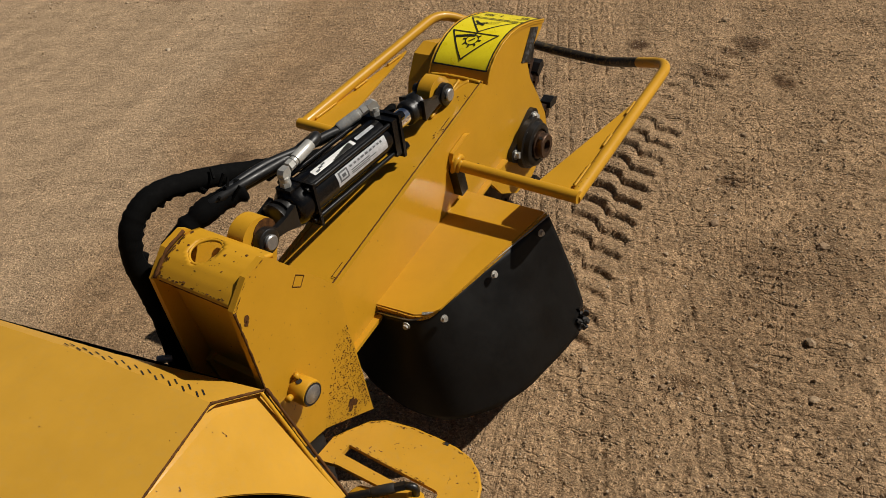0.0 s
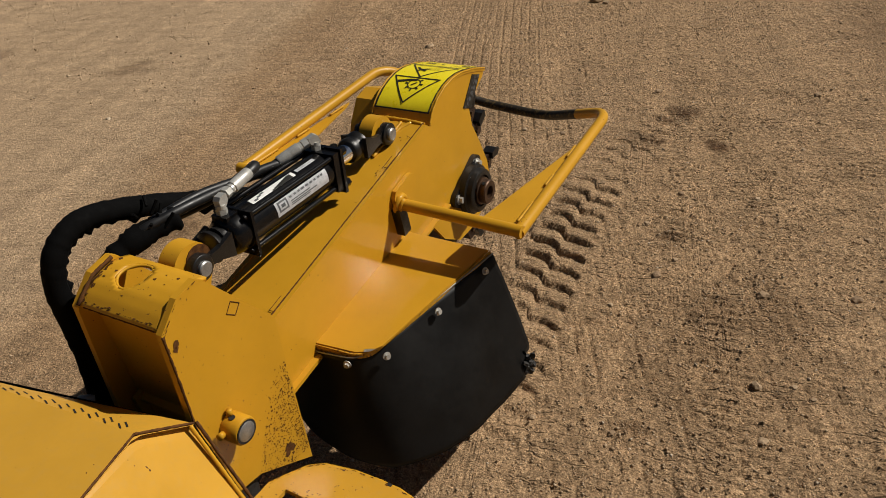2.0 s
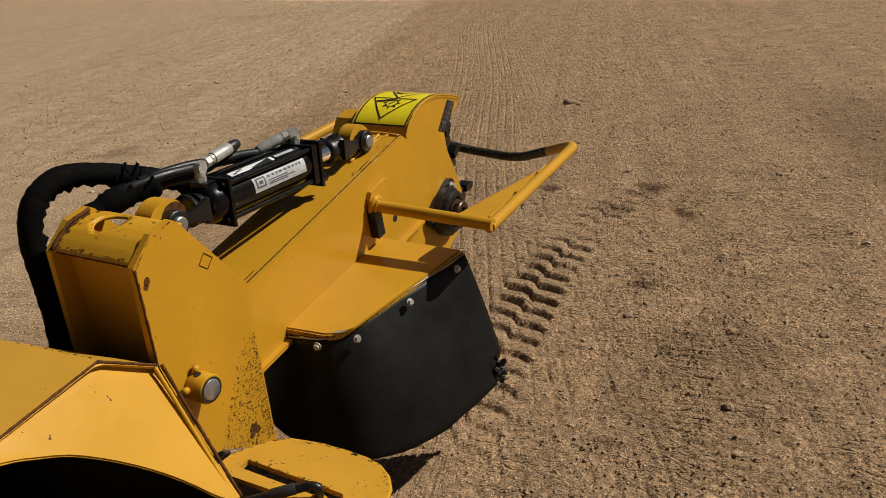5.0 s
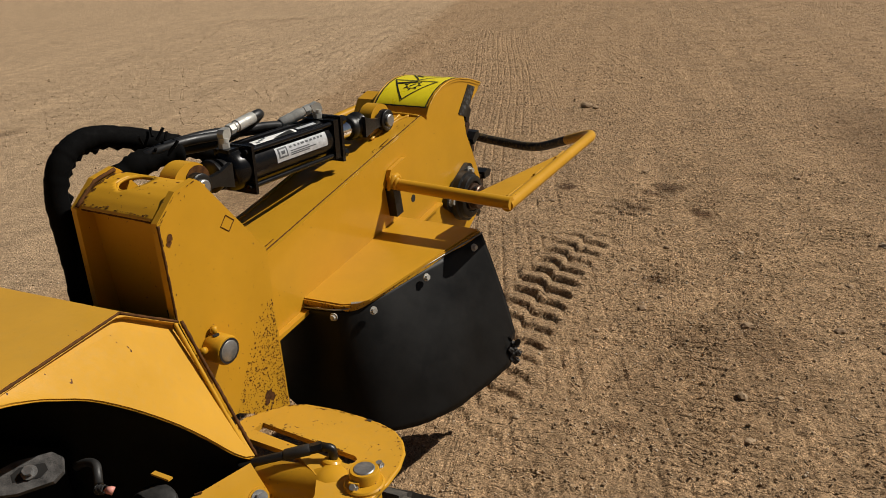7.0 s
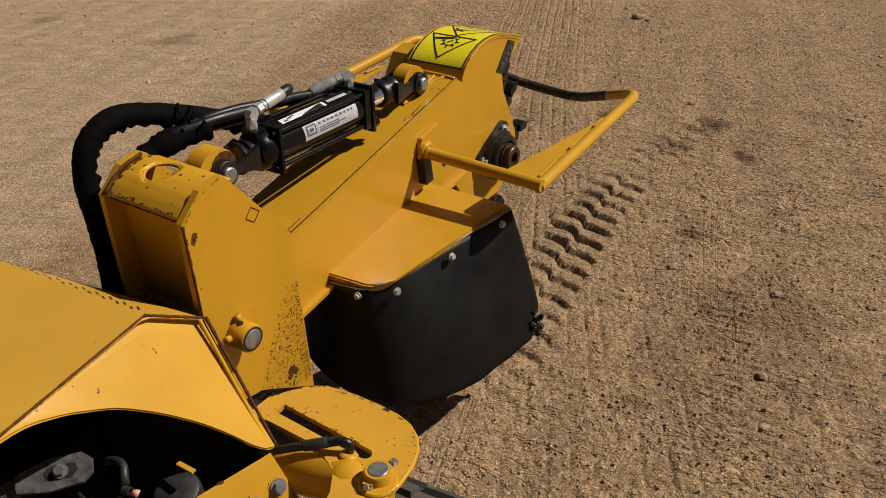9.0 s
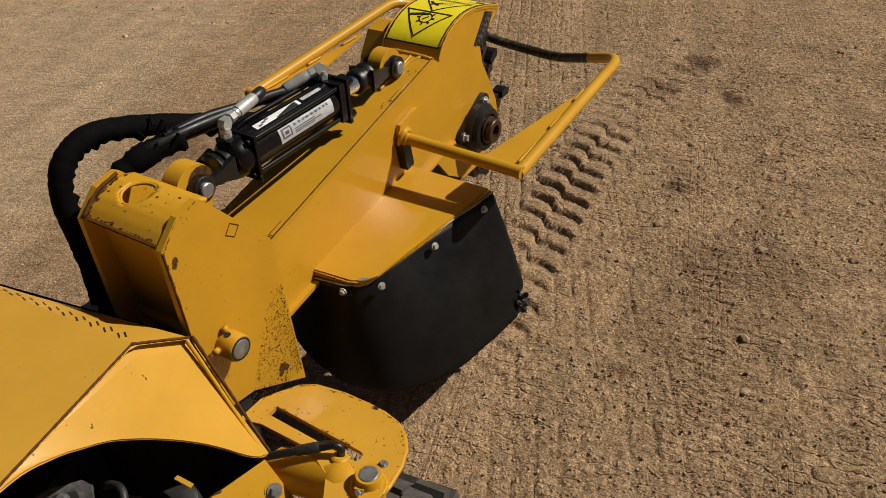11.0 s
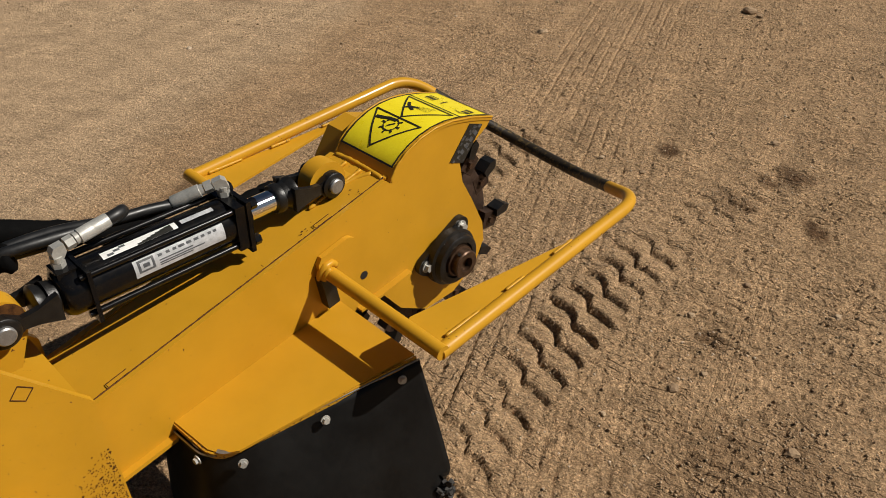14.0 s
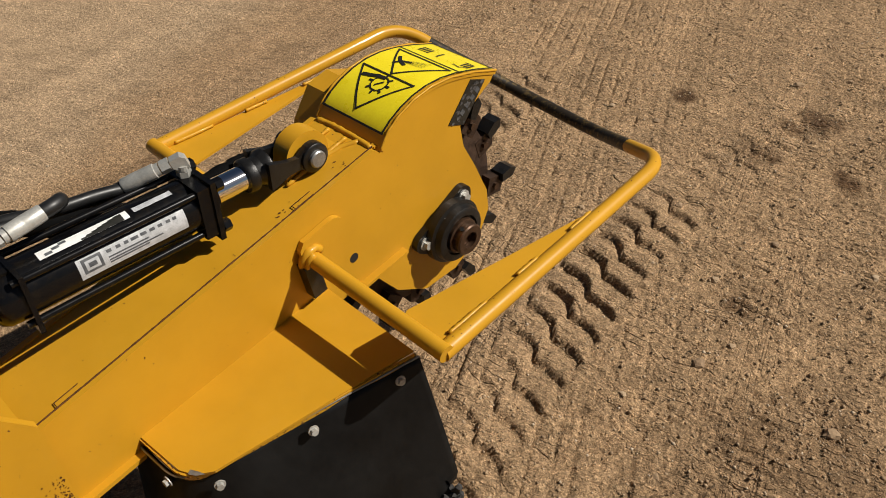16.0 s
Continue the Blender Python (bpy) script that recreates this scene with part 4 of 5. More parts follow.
def build_hoses(machine):
    """The sleeved hose bundle that loops behind the bracket."""
    loop = spline([(-0.330, 0.62, 0.190), (-0.340, 0.50, 0.230), (-0.355, 0.36, 0.282), (-0.375, 0.22, 0.338), (-0.395, 0.085, 0.385), (-0.402, 0.010, 0.396), (-0.405, -0.050, 0.368),
                   (-0.405, -0.080, 0.305), (-0.402, -0.080, 0.215), (-0.400, -0.078, 0.125), (-0.395, -0.085, 0.030), (-0.390, -0.100, -0.09)], 10)
    big = part("hose_sleeve", tube(loop, 0.0240, 18, 0.05, seed=5), M_SLEEVE, machine, "black textile hose sleeve in a loop", HEAD, smooth=True)
    rg = random.Random(3)
    for k in range(8, len(loop) - 12, 4):
        c, dd = loop[k], (loop[k + 1] - loop[k - 1]).normalized()
        inner = (Vector((-0.38, 0.05, 0.20)) - c)
        inner = (inner - dd * inner.dot(dd)).normalized()
        part("sleeve_fold", tube([c + inner * 0.014 - dd * 0.012, c + inner * rg.uniform(0.018, 0.026), c + inner * 0.014 + dd * 0.014], 0.010, 8, 0.2, seed=k), M_SLEEVE, big, "", HEAD, smooth=True)
    low = spline([(-0.300, 0.17, 0.345), (-0.330, 0.10, 0.335), (-0.350, 0.045, 0.315), (-0.375, -0.01, 0.27), (-0.385, -0.05, 0.20), (-0.385, -0.07, 0.10), (-0.37, -0.09, -0.05)], 8)
    bundle = part("taped_hose", tube(low, 0.026, 16, 0.13, seed=7), M_SLEEVE, machine, "black hoses taped together", HEAD, smooth=True)
    for k in range(9):
        c = low[6] + Vector((rg.uniform(-.03, .03), rg.uniform(-.03, .03), rg.uniform(0.0, .04)))
        part("tie_end", tube([c, c + Vector((rg.uniform(-.02, .02), rg.uniform(-.02, .02), rg.uniform(0.005, .03)))], 0.0035, 6), M_SLEEVE, bundle, "", HEAD)
    part("hose_end", turned([(0, 0.007), (0.01, 0.009), (0.03, 0.009), (0.034, 0.006)], (-0.372, -0.112, 0.035), (-0.40, -0.150, 0.052)), M_ZINC, bundle, "zinc fitting", HEAD, smooth="auto")
    # hoses beside the rod
    part("side_hose", tube(spline([(-0.275, 0.34, 0.245), (-0.275, 0.46, 0.252), (-0.274, 0.58, 0.268), (-0.278, 0.66, 0.276), (-0.300, 0.72, 0.262)]), 0.0145, 14, 0.10, seed=9), M_SLEEVE, machine, "lumpy black sleeve beside the rod", HEAD, smooth=True)


def build_hood(machine):
    """The engine hood: top, slotted front strip and arched side, and what shows under the arch."""
    J1, J2, K = Vector((-0.486, 0.948, 0.800)), Vector((-0.440, 1.050, 0.735)), Vector((-0.297, 1.002, 0.476))
    back = Vector((-0.525, 0.235, 0.800))
    Q1, Q2 = Vector((-0.850, 1.028, 0.800)), Vector((-0.800, 1.062, 0.770))
    far1, far2 = Vector((-1.30, 1.105, 0.795)), Vector((-1.30, 1.138, 0.766))
    bm = bmesh.new()
    top = [J1, back, Vector((-1.45, 0.40, 0.793)), far1, Q1]
    bm.faces.new([bm.verts.new(p) for p in top])
    hood = part("engine_hood", bm, M_HOOD, machine, "yellow sheet-metal engine hood with sky sheen in its colour")
    sol = hood.modifiers.new("thickness", "SOLIDIFY")
    sol.thickness, sol.offset = 0.004, -1
    bm = bmesh.new()
    bm.faces.new([bm.verts.new(p) for p in (J1, Q1, far1, far2, Q2, J2)])
    strip = part("vent_strip", bm, M_HOOD, hood, "sloping strip with dark slots")
    strip.modifiers.new("thickness", "SOLIDIFY").thickness = 0.003
    up = (Q1 - J1).cross(J2 - J1).normalized()
    up = up if up.z > 0 else -up
    on = lambda s, f: J1.lerp(Q1, s).lerp(J2.lerp(Q2, s), f)
    for k in range(11):
        s = 0.10 + 0.105 * k
        for f in (0.03 + 0.10 * s, 0.15 + 0.22 * s):
            part("slot", lay([(on(s + 0.05 * f, f), up), (on(s + 0.05 * f + 0.075, f + 0.16), up)], 0.0034, 0.0012), M_INSIDE, strip)
    # unseen front, made black to keep bounced light out of the bracket recess
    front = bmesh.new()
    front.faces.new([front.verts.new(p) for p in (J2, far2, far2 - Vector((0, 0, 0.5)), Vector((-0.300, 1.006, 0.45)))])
    part("front_panel", front, M_INSIDE, hood, "unseen panel blackened against bounced light")
    # arched side panel
    low = [back + Vector((0, 0, -0.010)), Vector((-0.512, 0.500, 0.794)), Vector((-0.499, 0.630, 0.790)), Vector((-0.482, 0.700, 0.769)), Vector((-0.467, 0.742, 0.748)), Vector((-0.449, 0.786, 0.722)),
           Vector((-0.425, 0.829, 0.685)), Vector((-0.402, 0.865, 0.648)), Vector((-0.375, 0.902, 0.604)), Vector((-0.346, 0.935, 0.556)), Vector((-0.318, 0.962, 0.510)), Vector((-0.302, 0.985, 0.484)), K]
    n = 36
    lowp = spline(low, 5)
    upp = [back, J1, J2]
    ups = rounded(upp, 0.02, 5)

    def sample(path, t):
        d = [0]
        for a, b in zip(path, path[1:]):
            d.append(d[-1] + (b - a).length)
        s = d[-1] * t
        i = min(max(j for j in range(len(d)) if d[j] <= s + 1e-9), len(path) - 2)
        return path[i].lerp(path[i + 1], (s - d[i]) / max(1e-9, d[i + 1] - d[i]))
    inward = Vector((-0.88, 0.06, -0.48)).normalized()
    bm = bmesh.new()
    rows = []
    for k in range(n + 1):
        t = k / n
        a, b = sample(ups, t), sample(lowp, t)
        fold = inward * (0.007 + 0.012 * max(0, t - 0.45) / 0.55)
        rows.append([bm.verts.new(a)] + [bm.verts.new(a.lerp(b, f) + fold * (1 - f)) for f in [0.004] + [j / 10 for j in range(1, 11)]])
    for a, b in zip(rows, rows[1:]):
        for j in range(11):
            bm.faces.new((a[j], b[j], b[j + 1], a[j + 1]))
    panel = part("side_panel", bm, M_HOOD, hood, "arched side panel")
    panel.modifiers.new("thickness", "SOLIDIFY").thickness = 0.004
    # ridge beads: worn paint, widened so their brown includes the fold's shaded band
    bead("edge", [back, J1], 0.0028, hood, BODY, 61, M_EDGE, 0.15)
    bead("edge", [J1, J2], 0.0030, hood, BODY, 62, M_EDGE, 0.15)
    bead("edge", [J2 + Vector((0.004, 0.004, 0)), K + Vector((0.004, 0.004, 0))], 0.0034, hood, BODY, 63, M_EDGE, 0.2)
    bead("edge", [J2 + Vector((-0.002, -0.008, 0)), K + Vector((-0.002, -0.008, 0))], 0.0042, hood, BODY, 64, M_YELLOW_CHIPPED, 0.06)
    bead("edge", [p + Vector((0, 0, -0.001)) for p in lowp[8:]], 0.0014, hood, BODY, 65, M_YELLOW, 0.05)
    rg = random.Random(14)
    for c, r in ((Vector((-0.502, 0.800, 0)), .007), (Vector((-0.508, 0.790, 0)), .006), (Vector((-0.510, 0.776, 0)), .005), (Vector((-0.499, 0.826, 0)), .005), (Vector((-0.503, 0.944, 0)), .006), (Vector((-0.560, 0.952, 0)), .004), (Vector((-0.545, 0.958, 0)), .003), (Vector((-0.66, 0.972, 0)), .003), (Vector((-0.62, 0.93, 0)), .002)):
        bm = bmesh.new()
        bm.faces.new([bm.verts.new((c.x + r * math.cos(a) * rg.uniform(.5, 1.2), c.y + r * math.sin(a) * rg.uniform(.5, 1.2), 0.8012)) for a in [j * math.tau / 7 for j in range(7)]])
        part("rust_spot", bm, M_EDGE, hood, "rust-brown chip")
    up = Vector((0, 0, 1))
    inn = Vector((-1.0, 0.05, 0))
    flakes([back.lerp(J1, 0.25) + up * 0.0006, J1 + up * 0.0006], inn, up, hood, BODY, 85, 34, 0.0042, 0.006)
    flakes([J1 + up * 0.0006, Q1 + up * 0.0006], (0, -1, 0), up, hood, BODY, 86, 26, 0.0040, 0.010)
    # panels that close the hood behind and at its far side
    rear = [back, Vector((-1.45, 0.40, 0.793)), Vector((-1.45, 0.40, 0.17)), Vector((-0.525, 0.235, 0.17))]
    far = [Vector((-1.45, 0.40, 0.793)), far1, far1 - Vector((0, 0, 0.62)), Vector((-1.45, 0.40, 0.17))]
    for nm, pts in (("rear_panel", rear), ("far_panel", far)):
        bm = bmesh.new()
        bm.faces.new([bm.verts.new(p) for p in pts])
        part(nm, bm, M_HOOD, hood).modifiers.new("thickness", "SOLIDIFY").thickness = 0.004
    # under the arch: near-black colour puts the shade into the bay's surfaces
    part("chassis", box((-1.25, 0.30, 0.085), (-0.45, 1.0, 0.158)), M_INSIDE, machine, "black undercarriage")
    bay = part("engine_bay", box((-1.30, 0.20, 0.16), (-0.31, 1.00, 0.19)), M_INSIDE, machine, "engine bay with shade in its near-black colour")
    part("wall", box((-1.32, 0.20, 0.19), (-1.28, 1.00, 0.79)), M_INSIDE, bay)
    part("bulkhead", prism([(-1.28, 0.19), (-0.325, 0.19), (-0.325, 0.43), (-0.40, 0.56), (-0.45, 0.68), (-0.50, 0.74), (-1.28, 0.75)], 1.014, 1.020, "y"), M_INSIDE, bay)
    part("engine_block", box((-1.15, 0.35, 0.19), (-0.72, 0.98, 0.46)), M_INSIDE, bay, "engine block in near-black that stands for shade", edge=0.02)
    nz = Vector((0.22, -0.50, 0.84)).normalized()
    nx = Vector((0.86, 0.48, 0.10))
    nx = (nx - nz * nx.dot(nz)).normalized()
    ny = nz.cross(nx)
    m = BODY @ Matrix(((nx.x, ny.x, nz.x, -0.533), (nx.y, ny.y, nz.y, 0.718), (nx.z, ny.z, nz.z, 0.620), (0, 0, 0, 1))) @ Matrix.Scale(0.75, 4)
    br = part("engine_bracket", prism([(-0.100, -0.030), (-0.03, -0.042), (0.045, -0.036), (0.066, -0.018), (0.066, 0.016), (0.045, 0.034), (-0.03, 0.034), (-0.105, 0.012)], -0.010, 0.004, "z"), M_DUSTY, bay, "dusty black metal bracket", m, edge=0.003)
    part("slot", prism([(-0.036, -0.014), (0.020, -0.020), (0.036, -0.006), (0.030, 0.012), (-0.022, 0.016), (-0.040, 0.004)], 0.0042, 0.0050, "z"), M_INSIDE, br, "", m)
    hexbolt("bolt", (-0.002, -0.002, 0.005), (0, 0, 1), 0.020, br, m, M_GREYSTEEL)
    part("bracket_tail", prism([(-0.17, -0.030), (-0.10, -0.030), (-0.105, 0.012), (-0.18, 0.0)], -0.030, -0.018, "z"), M_DUSTY, br, "", m, edge=0.003)
    o = Vector((0.100, -0.160, 0.100))
    lever = part("throttle_lever", tube([p + o for p in rounded([(-0.602, 0.940, 0.49), (-0.580, 0.940, 0.502), (-0.552, 0.932, 0.508), (-0.530, 0.902, 0.492)], 0.012)], 0.0075, 10), M_PLASTIC, bay, "black bent lever", smooth=True)
    d = Vector((0.020, -0.004, 0.006))
    part("spring", tube([o + Vector((-0.531, 0.895, 0.486)) + d * (k / 40) + Vector((0, 0.007 * math.cos(k * 0.95), 0.007 * math.sin(k * 0.95))) for k in range(41)], 0.0018, 6), M_PLASTIC, lever)
    for c in ((-0.506, 0.890, 0.492), (-0.514, 0.872, 0.468)):
        c = Vector(c) + o
        part("plug", tube([c, c + Vector((0.008, -0.001, 0.002)), c + Vector((0.012, 0.0, 0.0))], 0.0065, 10, 0.1), M_PINK, lever, "faded red plug", smooth=True)
    part("linkage", tube([o + Vector(p) for p in ((-0.590, 0.877, 0.462), (-0.555, 0.870, 0.464), (-0.517, 0.870, 0.468))], 0.0065, 8, 0.15), M_PLASTIC, bay, "", smooth=True)
    part("linkage", tube([o + Vector(p) for p in ((-0.630, 0.890, 0.452), (-0.592, 0.870, 0.458))], 0.005, 8), M_PLASTIC, bay, "", smooth=True)
    part("air_cap", turned([(0, 0.042), (0.05, 0.045), (0.060, 0.043), (0.064, 0.036), (0.065, 0.001)], (-0.434, 0.872, 0.405), (-0.430, 0.854, 0.47), 32), M_PLASTIC, bay, "black round cap", smooth="auto")
    m2 = BODY @ Matrix.Translation((-0.410, 0.872, 0.513)) @ Matrix.Rotation(radians(-15), 4, "Z")
    part("yellow_tag", box((-0.022, -0.005, -0.002), (0.022, 0.005, 0.002)), M_HOOD, bay, "pale yellow strip", m2)
    return hood


SWING = BODY @ Matrix.Translation((0.034, 0.016, 0.010))


def swung(name, bm, mat, parent, label="", **rest):
    """A part of the swing cylinder, in its own frame."""
    return part(name, bm, mat, parent, label, SWING, **rest)


def build_plate(machine):
    """The front plate with its slot, the swing cylinder, and the post beside the hood."""
    out = [(-0.40, 1.165), (-0.372, 1.190), (-0.330, 1.225), (-0.290, 1.236), (-0.217, 1.226), (-0.150, 1.207), (-0.104, 1.190), (-0.066, 1.168), (-0.040, 1.138), (-0.025, 1.100),
           (-0.022, 1.055), (-0.030, 1.005), (-0.047, 0.954), (-0.075, 0.890), (-0.11, 0.84), (-0.150, 0.860), (-0.150, 0.945), (-0.168, 1.000), (-0.230, 1.055), (-0.36, 1.095), (-0.42, 1.10)]
    a, b = Vector((-0.357, 1.140, 0)), Vector((-0.122, 1.060, 0))
    d = (b - a).normalized()
    s = Vector((-d.y, d.x, 0)) * 0.014
    slot = [tuple((p)[:2]) for p in [a - s, b - s]] + [tuple((b + d * 0.014 * math.sin(t) - s * math.cos(t))[:2]) for t in [math.pi * k / 6 for k in range(1, 6)]] + [tuple(p[:2]) for p in [b + s, a + s]]
    plate = part("front_plate", holed(out, [slot], 0.436, 0.448), M_PLATE, machine, "yellow steel plate with a long slot and chipped rim")
    rim = [Vector((x, y, 0.442)) for x, y in out[:14]]
    bead("edge", rim, 0.0059, plate, BODY, 71, M_YELLOW_CHIPPED, 0.05)
    flakes([(x, y, 0.4482) for x, y in out[:14]], (-0.3, -1, 0), (0, 0, 1), plate, BODY, 87, 60, 0.0034, 0.006)
    flakes([(-0.357, 1.154, 0.4482), (-0.122, 1.074, 0.4482)], (0.3, 1, 0), (0, 0, 1), plate, BODY, 88, 26, 0.003, 0.008)
    part("chip", prism([(-0.131, 1.203), (-0.120, 1.199), (-0.122, 1.192), (-0.132, 1.195)], 0.4482, 0.4490, "z"), M_PLASTIC, plate)
    # swing cylinder under the plate's edge, with its hose
    sw = swung("swing_cylinder", turned([(0, 0.040), (0.010, 0.047), (0.150, 0.047), (0.158, 0.052), (0.180, 0.052), (0.200, 0.044), (0.225, 0.030)], (-0.345, 1.022, 0.376), (-0.150, 0.992, 0.398), 36), M_YELLOW_CHIPPED, machine, "yellow swing cylinder with a pinned end", smooth="auto")
    swung("port", turned([(0, 0.022), (0.03, 0.020), (0.034, 0.016)], (-0.192, 1.024, 0.410), (-0.186, 1.040, 0.46), 20), M_YELLOW_CHIPPED, sw, "", smooth="auto")
    px, py = -0.104, 0.985
    swung("boss_foot", turned([(0, 0.039), (0.008, 0.039), (0.011, 0.036), (0.011, 0.028)], (px + 0.002, py - 0.010, 0.434), (px + 0.002, py - 0.010, 1), 30), M_YELLOW_CHIPPED, sw, "", smooth="auto")
    swung("pin_boss", turned([(0, 0.029), (0.072, 0.029), (0.076, 0.0265), (0.076, 0.019)], (px, py, 0.390), (px, py, 1), 30), M_YELLOW_CHIPPED, sw, "", smooth="auto")
    swung("pin", turned([(0, 0.021), (0.004, 0.021), (0.006, 0.019)], (px, py, 0.462), (px, py, 1), 28), M_GREYSTEEL, sw, "bare steel pin", smooth="auto")
    swung("lock_tab", prism([(px - 0.020, py - 0.034), (px, py - 0.034), (px, py - 0.024), (px - 0.020, py - 0.024)], 0.436, 0.456, "z"), M_YELLOW_CHIPPED, sw, "", edge=0.002)
    hexbolt("bolt", (px - 0.010, py - 0.034, 0.448), (-0.1, -0.8, 0.6), 0.011, sw, SWING, M_ZINC)
    hexbolt("bolt", (px + 0.012, py + 0.050, 0.437), (0, 0, 1), 0.012, sw, SWING, M_GREYSTEEL)
    el = swung("hose_elbow", tube(rounded([(-0.188, 1.036, 0.440), (-0.186, 1.040, 0.464), (-0.212, 1.036, 0.468)], 0.014), 0.0090, 12), M_IRON, sw, "black elbow fitting", smooth=True)
    swung("hose_nut", rod((-0.208, 1.037, 0.468), (-0.230, 1.030, 0.464), 0.0108, 6), M_IRON, el)
    swung("crimp", turned([(0, 0.0105), (0.004, 0.0118), (0.050, 0.0118), (0.054, 0.0098)], (-0.230, 1.030, 0.464), (-0.50, 0.944, 0.415), 18), M_PLASTIC, el, "", smooth="auto")
    swung("hose", tube(spline([(-0.280, 1.014, 0.455), (-0.32, 1.001, 0.448), (-0.37, 0.988, 0.436)]), 0.0090, 12), M_HOSE, el, "", smooth=True)
    # post beside the hood
    A, B = Vector((-0.300, 0.992, 0.468)), Vector((-0.430, 0.790, 0.452))
    pts = [A, B, A + Vector((-0.040, 0.006, -0.045)), B + Vector((-0.055, 0.010, -0.055)), A + Vector((0.060, -0.012, -0.105)), B + Vector((0.085, -0.030, -0.115)),
           A + Vector((-0.040, 0.006, -0.25)), B + Vector((-0.055, 0.010, -0.22)), A + Vector((0.060, -0.012, -0.25)), B + Vector((0.085, -0.030, -0.22))]
    bm = bmesh.new()
    v = [bm.verts.new(p) for p in pts]
    for f in ((0, 1, 3, 2), (0, 4, 5, 1), (2, 3, 7, 6), (4, 8, 9, 5), (0, 2, 6, 8, 4), (1, 5, 9, 7, 3), (6, 7, 9, 8)):
        bm.faces.new([v[i] for i in f])
    post = part("side_post", bm, M_YELLOW_CHIPPED, machine, "folded yellow bracket with two bolts", edge=0.010, smooth="auto")
    nrm = (pts[4] - pts[0]).cross(pts[1] - pts[0]).normalized()
    nrm = nrm if nrm.z > 0 else -nrm
    for s, t in ((0.55, 0.10), (0.60, 0.33)):
        c = pts[0].lerp(pts[4], s).lerp(pts[1].lerp(pts[5], s), t)
        part("boss", rod(c - nrm * 0.003, c + nrm * 0.004, 0.021, 24), M_YELLOW_CHIPPED, post, "", edge=0.001)
        hexbolt("bolt", c + nrm * 0.004, nrm, 0.020, post, BODY, M_GREYSTEEL)
    part("cut_line", tube([A + Vector((-0.065, -0.10, -0.006)), A + Vector((-0.055, -0.090, -0.006))], 0.0022, 6), M_EDGE, post)
    return plate


def build_wheel_tyre(machine, x, y):
    """The tyre under the front plate."""
    c = BODY @ Vector((x, y, 0.0))
    m = Matrix.Translation((c.x, c.y, 0.162)) @ Matrix.Rotation(radians(-18), 4, "Z") @ Matrix.Scale(0.86, 4)
    prof = [(-0.080, 0.105), (-0.085, 0.14), (-0.078, 0.170), (-0.055, 0.183), (0.055, 0.183), (0.078, 0.170), (0.085, 0.14), (0.080, 0.105)]
    tyre = part("front_tyre", turned([(x + 0.1, r) for x, r in prof], (-0.1, 0, 0), (1, 0, 0), 48), M_TYRE, machine, "dusty black lugged tyre", m, smooth="auto")
    part("rim", turned([(0, 0.104), (0.015, 0.085), (0.12, 0.085), (0.135, 0.104)], (-0.0675, 0, 0), (1, 0, 0), 32), M_YELLOW_CHIPPED, tyre, "", m, smooth="auto")
    for k in range(13):
        a = k * math.tau / 13
        for s in (-1, 1):
            mm = m @ Matrix.Rotation(a + (0.24 if s > 0 else 0), 4, "X")
            x0, x1 = (0.004, 0.088) if s > 0 else (-0.088, -0.004)
            part("lug", prism([(x0, -0.024), (x1, -0.034), (x1, 0.014), (x0, 0.024)], 0.162, 0.196, "z"), M_TYRE, tyre, "", mm, edge=0.012, smooth="auto")
    return tyre


base = bpy.data.objects.new("stump_grinder", None)
scene.collection.objects.link(base)
base.location = (-0.40, 1.0, 0.0)
bpy.context.view_layer.update()
tagged(base, "yellow stump grinder with its cutter boom raised over sand", "stump grinder")
build_hood(base)
build_plate(base)
build_mount(base)
build_boom(base)
build_fender(base)
build_guard(base)
build_cylinder(base)
build_wheel(base)
build_hoses(base)
build_wheel_tyre(base, -0.025, 0.985)
build_wheel_tyre(base, -1.17, 1.14)


# ---- ground ----
def lattice(shape_seed):
    g = np.random.RandomState(shape_seed)
    return g.rand(256, 256)


def value_noise(x, y, scale, seed):
    t = lattice(seed)
    x, y = x * scale + 1000.0, y * scale + 1000.0
    i, j = np.floor(x).astype(int), np.floor(y).astype(int)
    fx, fy = x - i, y - j
    fx, fy = fx * fx * (3 - 2 * fx), fy * fy * (3 - 2 * fy)
    a, b = t[i % 256, j % 256], t[(i + 1) % 256, j % 256]
    c, d = t[i % 256, (j + 1) % 256], t[(i + 1) % 256, (j + 1) % 256]
    return (a * (1 - fx) + b * fx) * (1 - fy) + (c * (1 - fx) + d * fx) * fy


def fbm(x, y, scale, seed, octaves=4, gain=0.5):
    v, amp, tot = 0, 1.0, 0
    for k in range(octaves):
        v = v + amp * (value_noise(x, y, scale * 2.03 ** k, seed + k) - 0.5)
        tot += amp
        amp *= gain
    return v / tot


def axis_steps(lo, fine_lo, fine_hi, hi, step, down_rate):
    """Grid lines: even where the camera passes nearest, wider and wider away from there."""
    mid = np.arange(fine_lo, fine_hi + step / 2, step)
    up, down, s = [fine_hi], [fine_lo], step
    while up[-1] < hi:
        s *= 1.006 if up[-1] < fine_hi + 6.0 else 1.05
        up.append(up[-1] + s)
    s = step
    while down[-1] > lo:
        s *= down_rate if down[-1] > fine_lo - 3.0 else 1.05
        down.append(down[-1] - s)
    return np.concatenate([np.array(down[:0:-1]), mid, np.array(up[1:])])


def smooth(x, a, b):
    t = np.clip((x - a) / (b - a), 0, 1)
    return t * t * (3 - 2 * t)


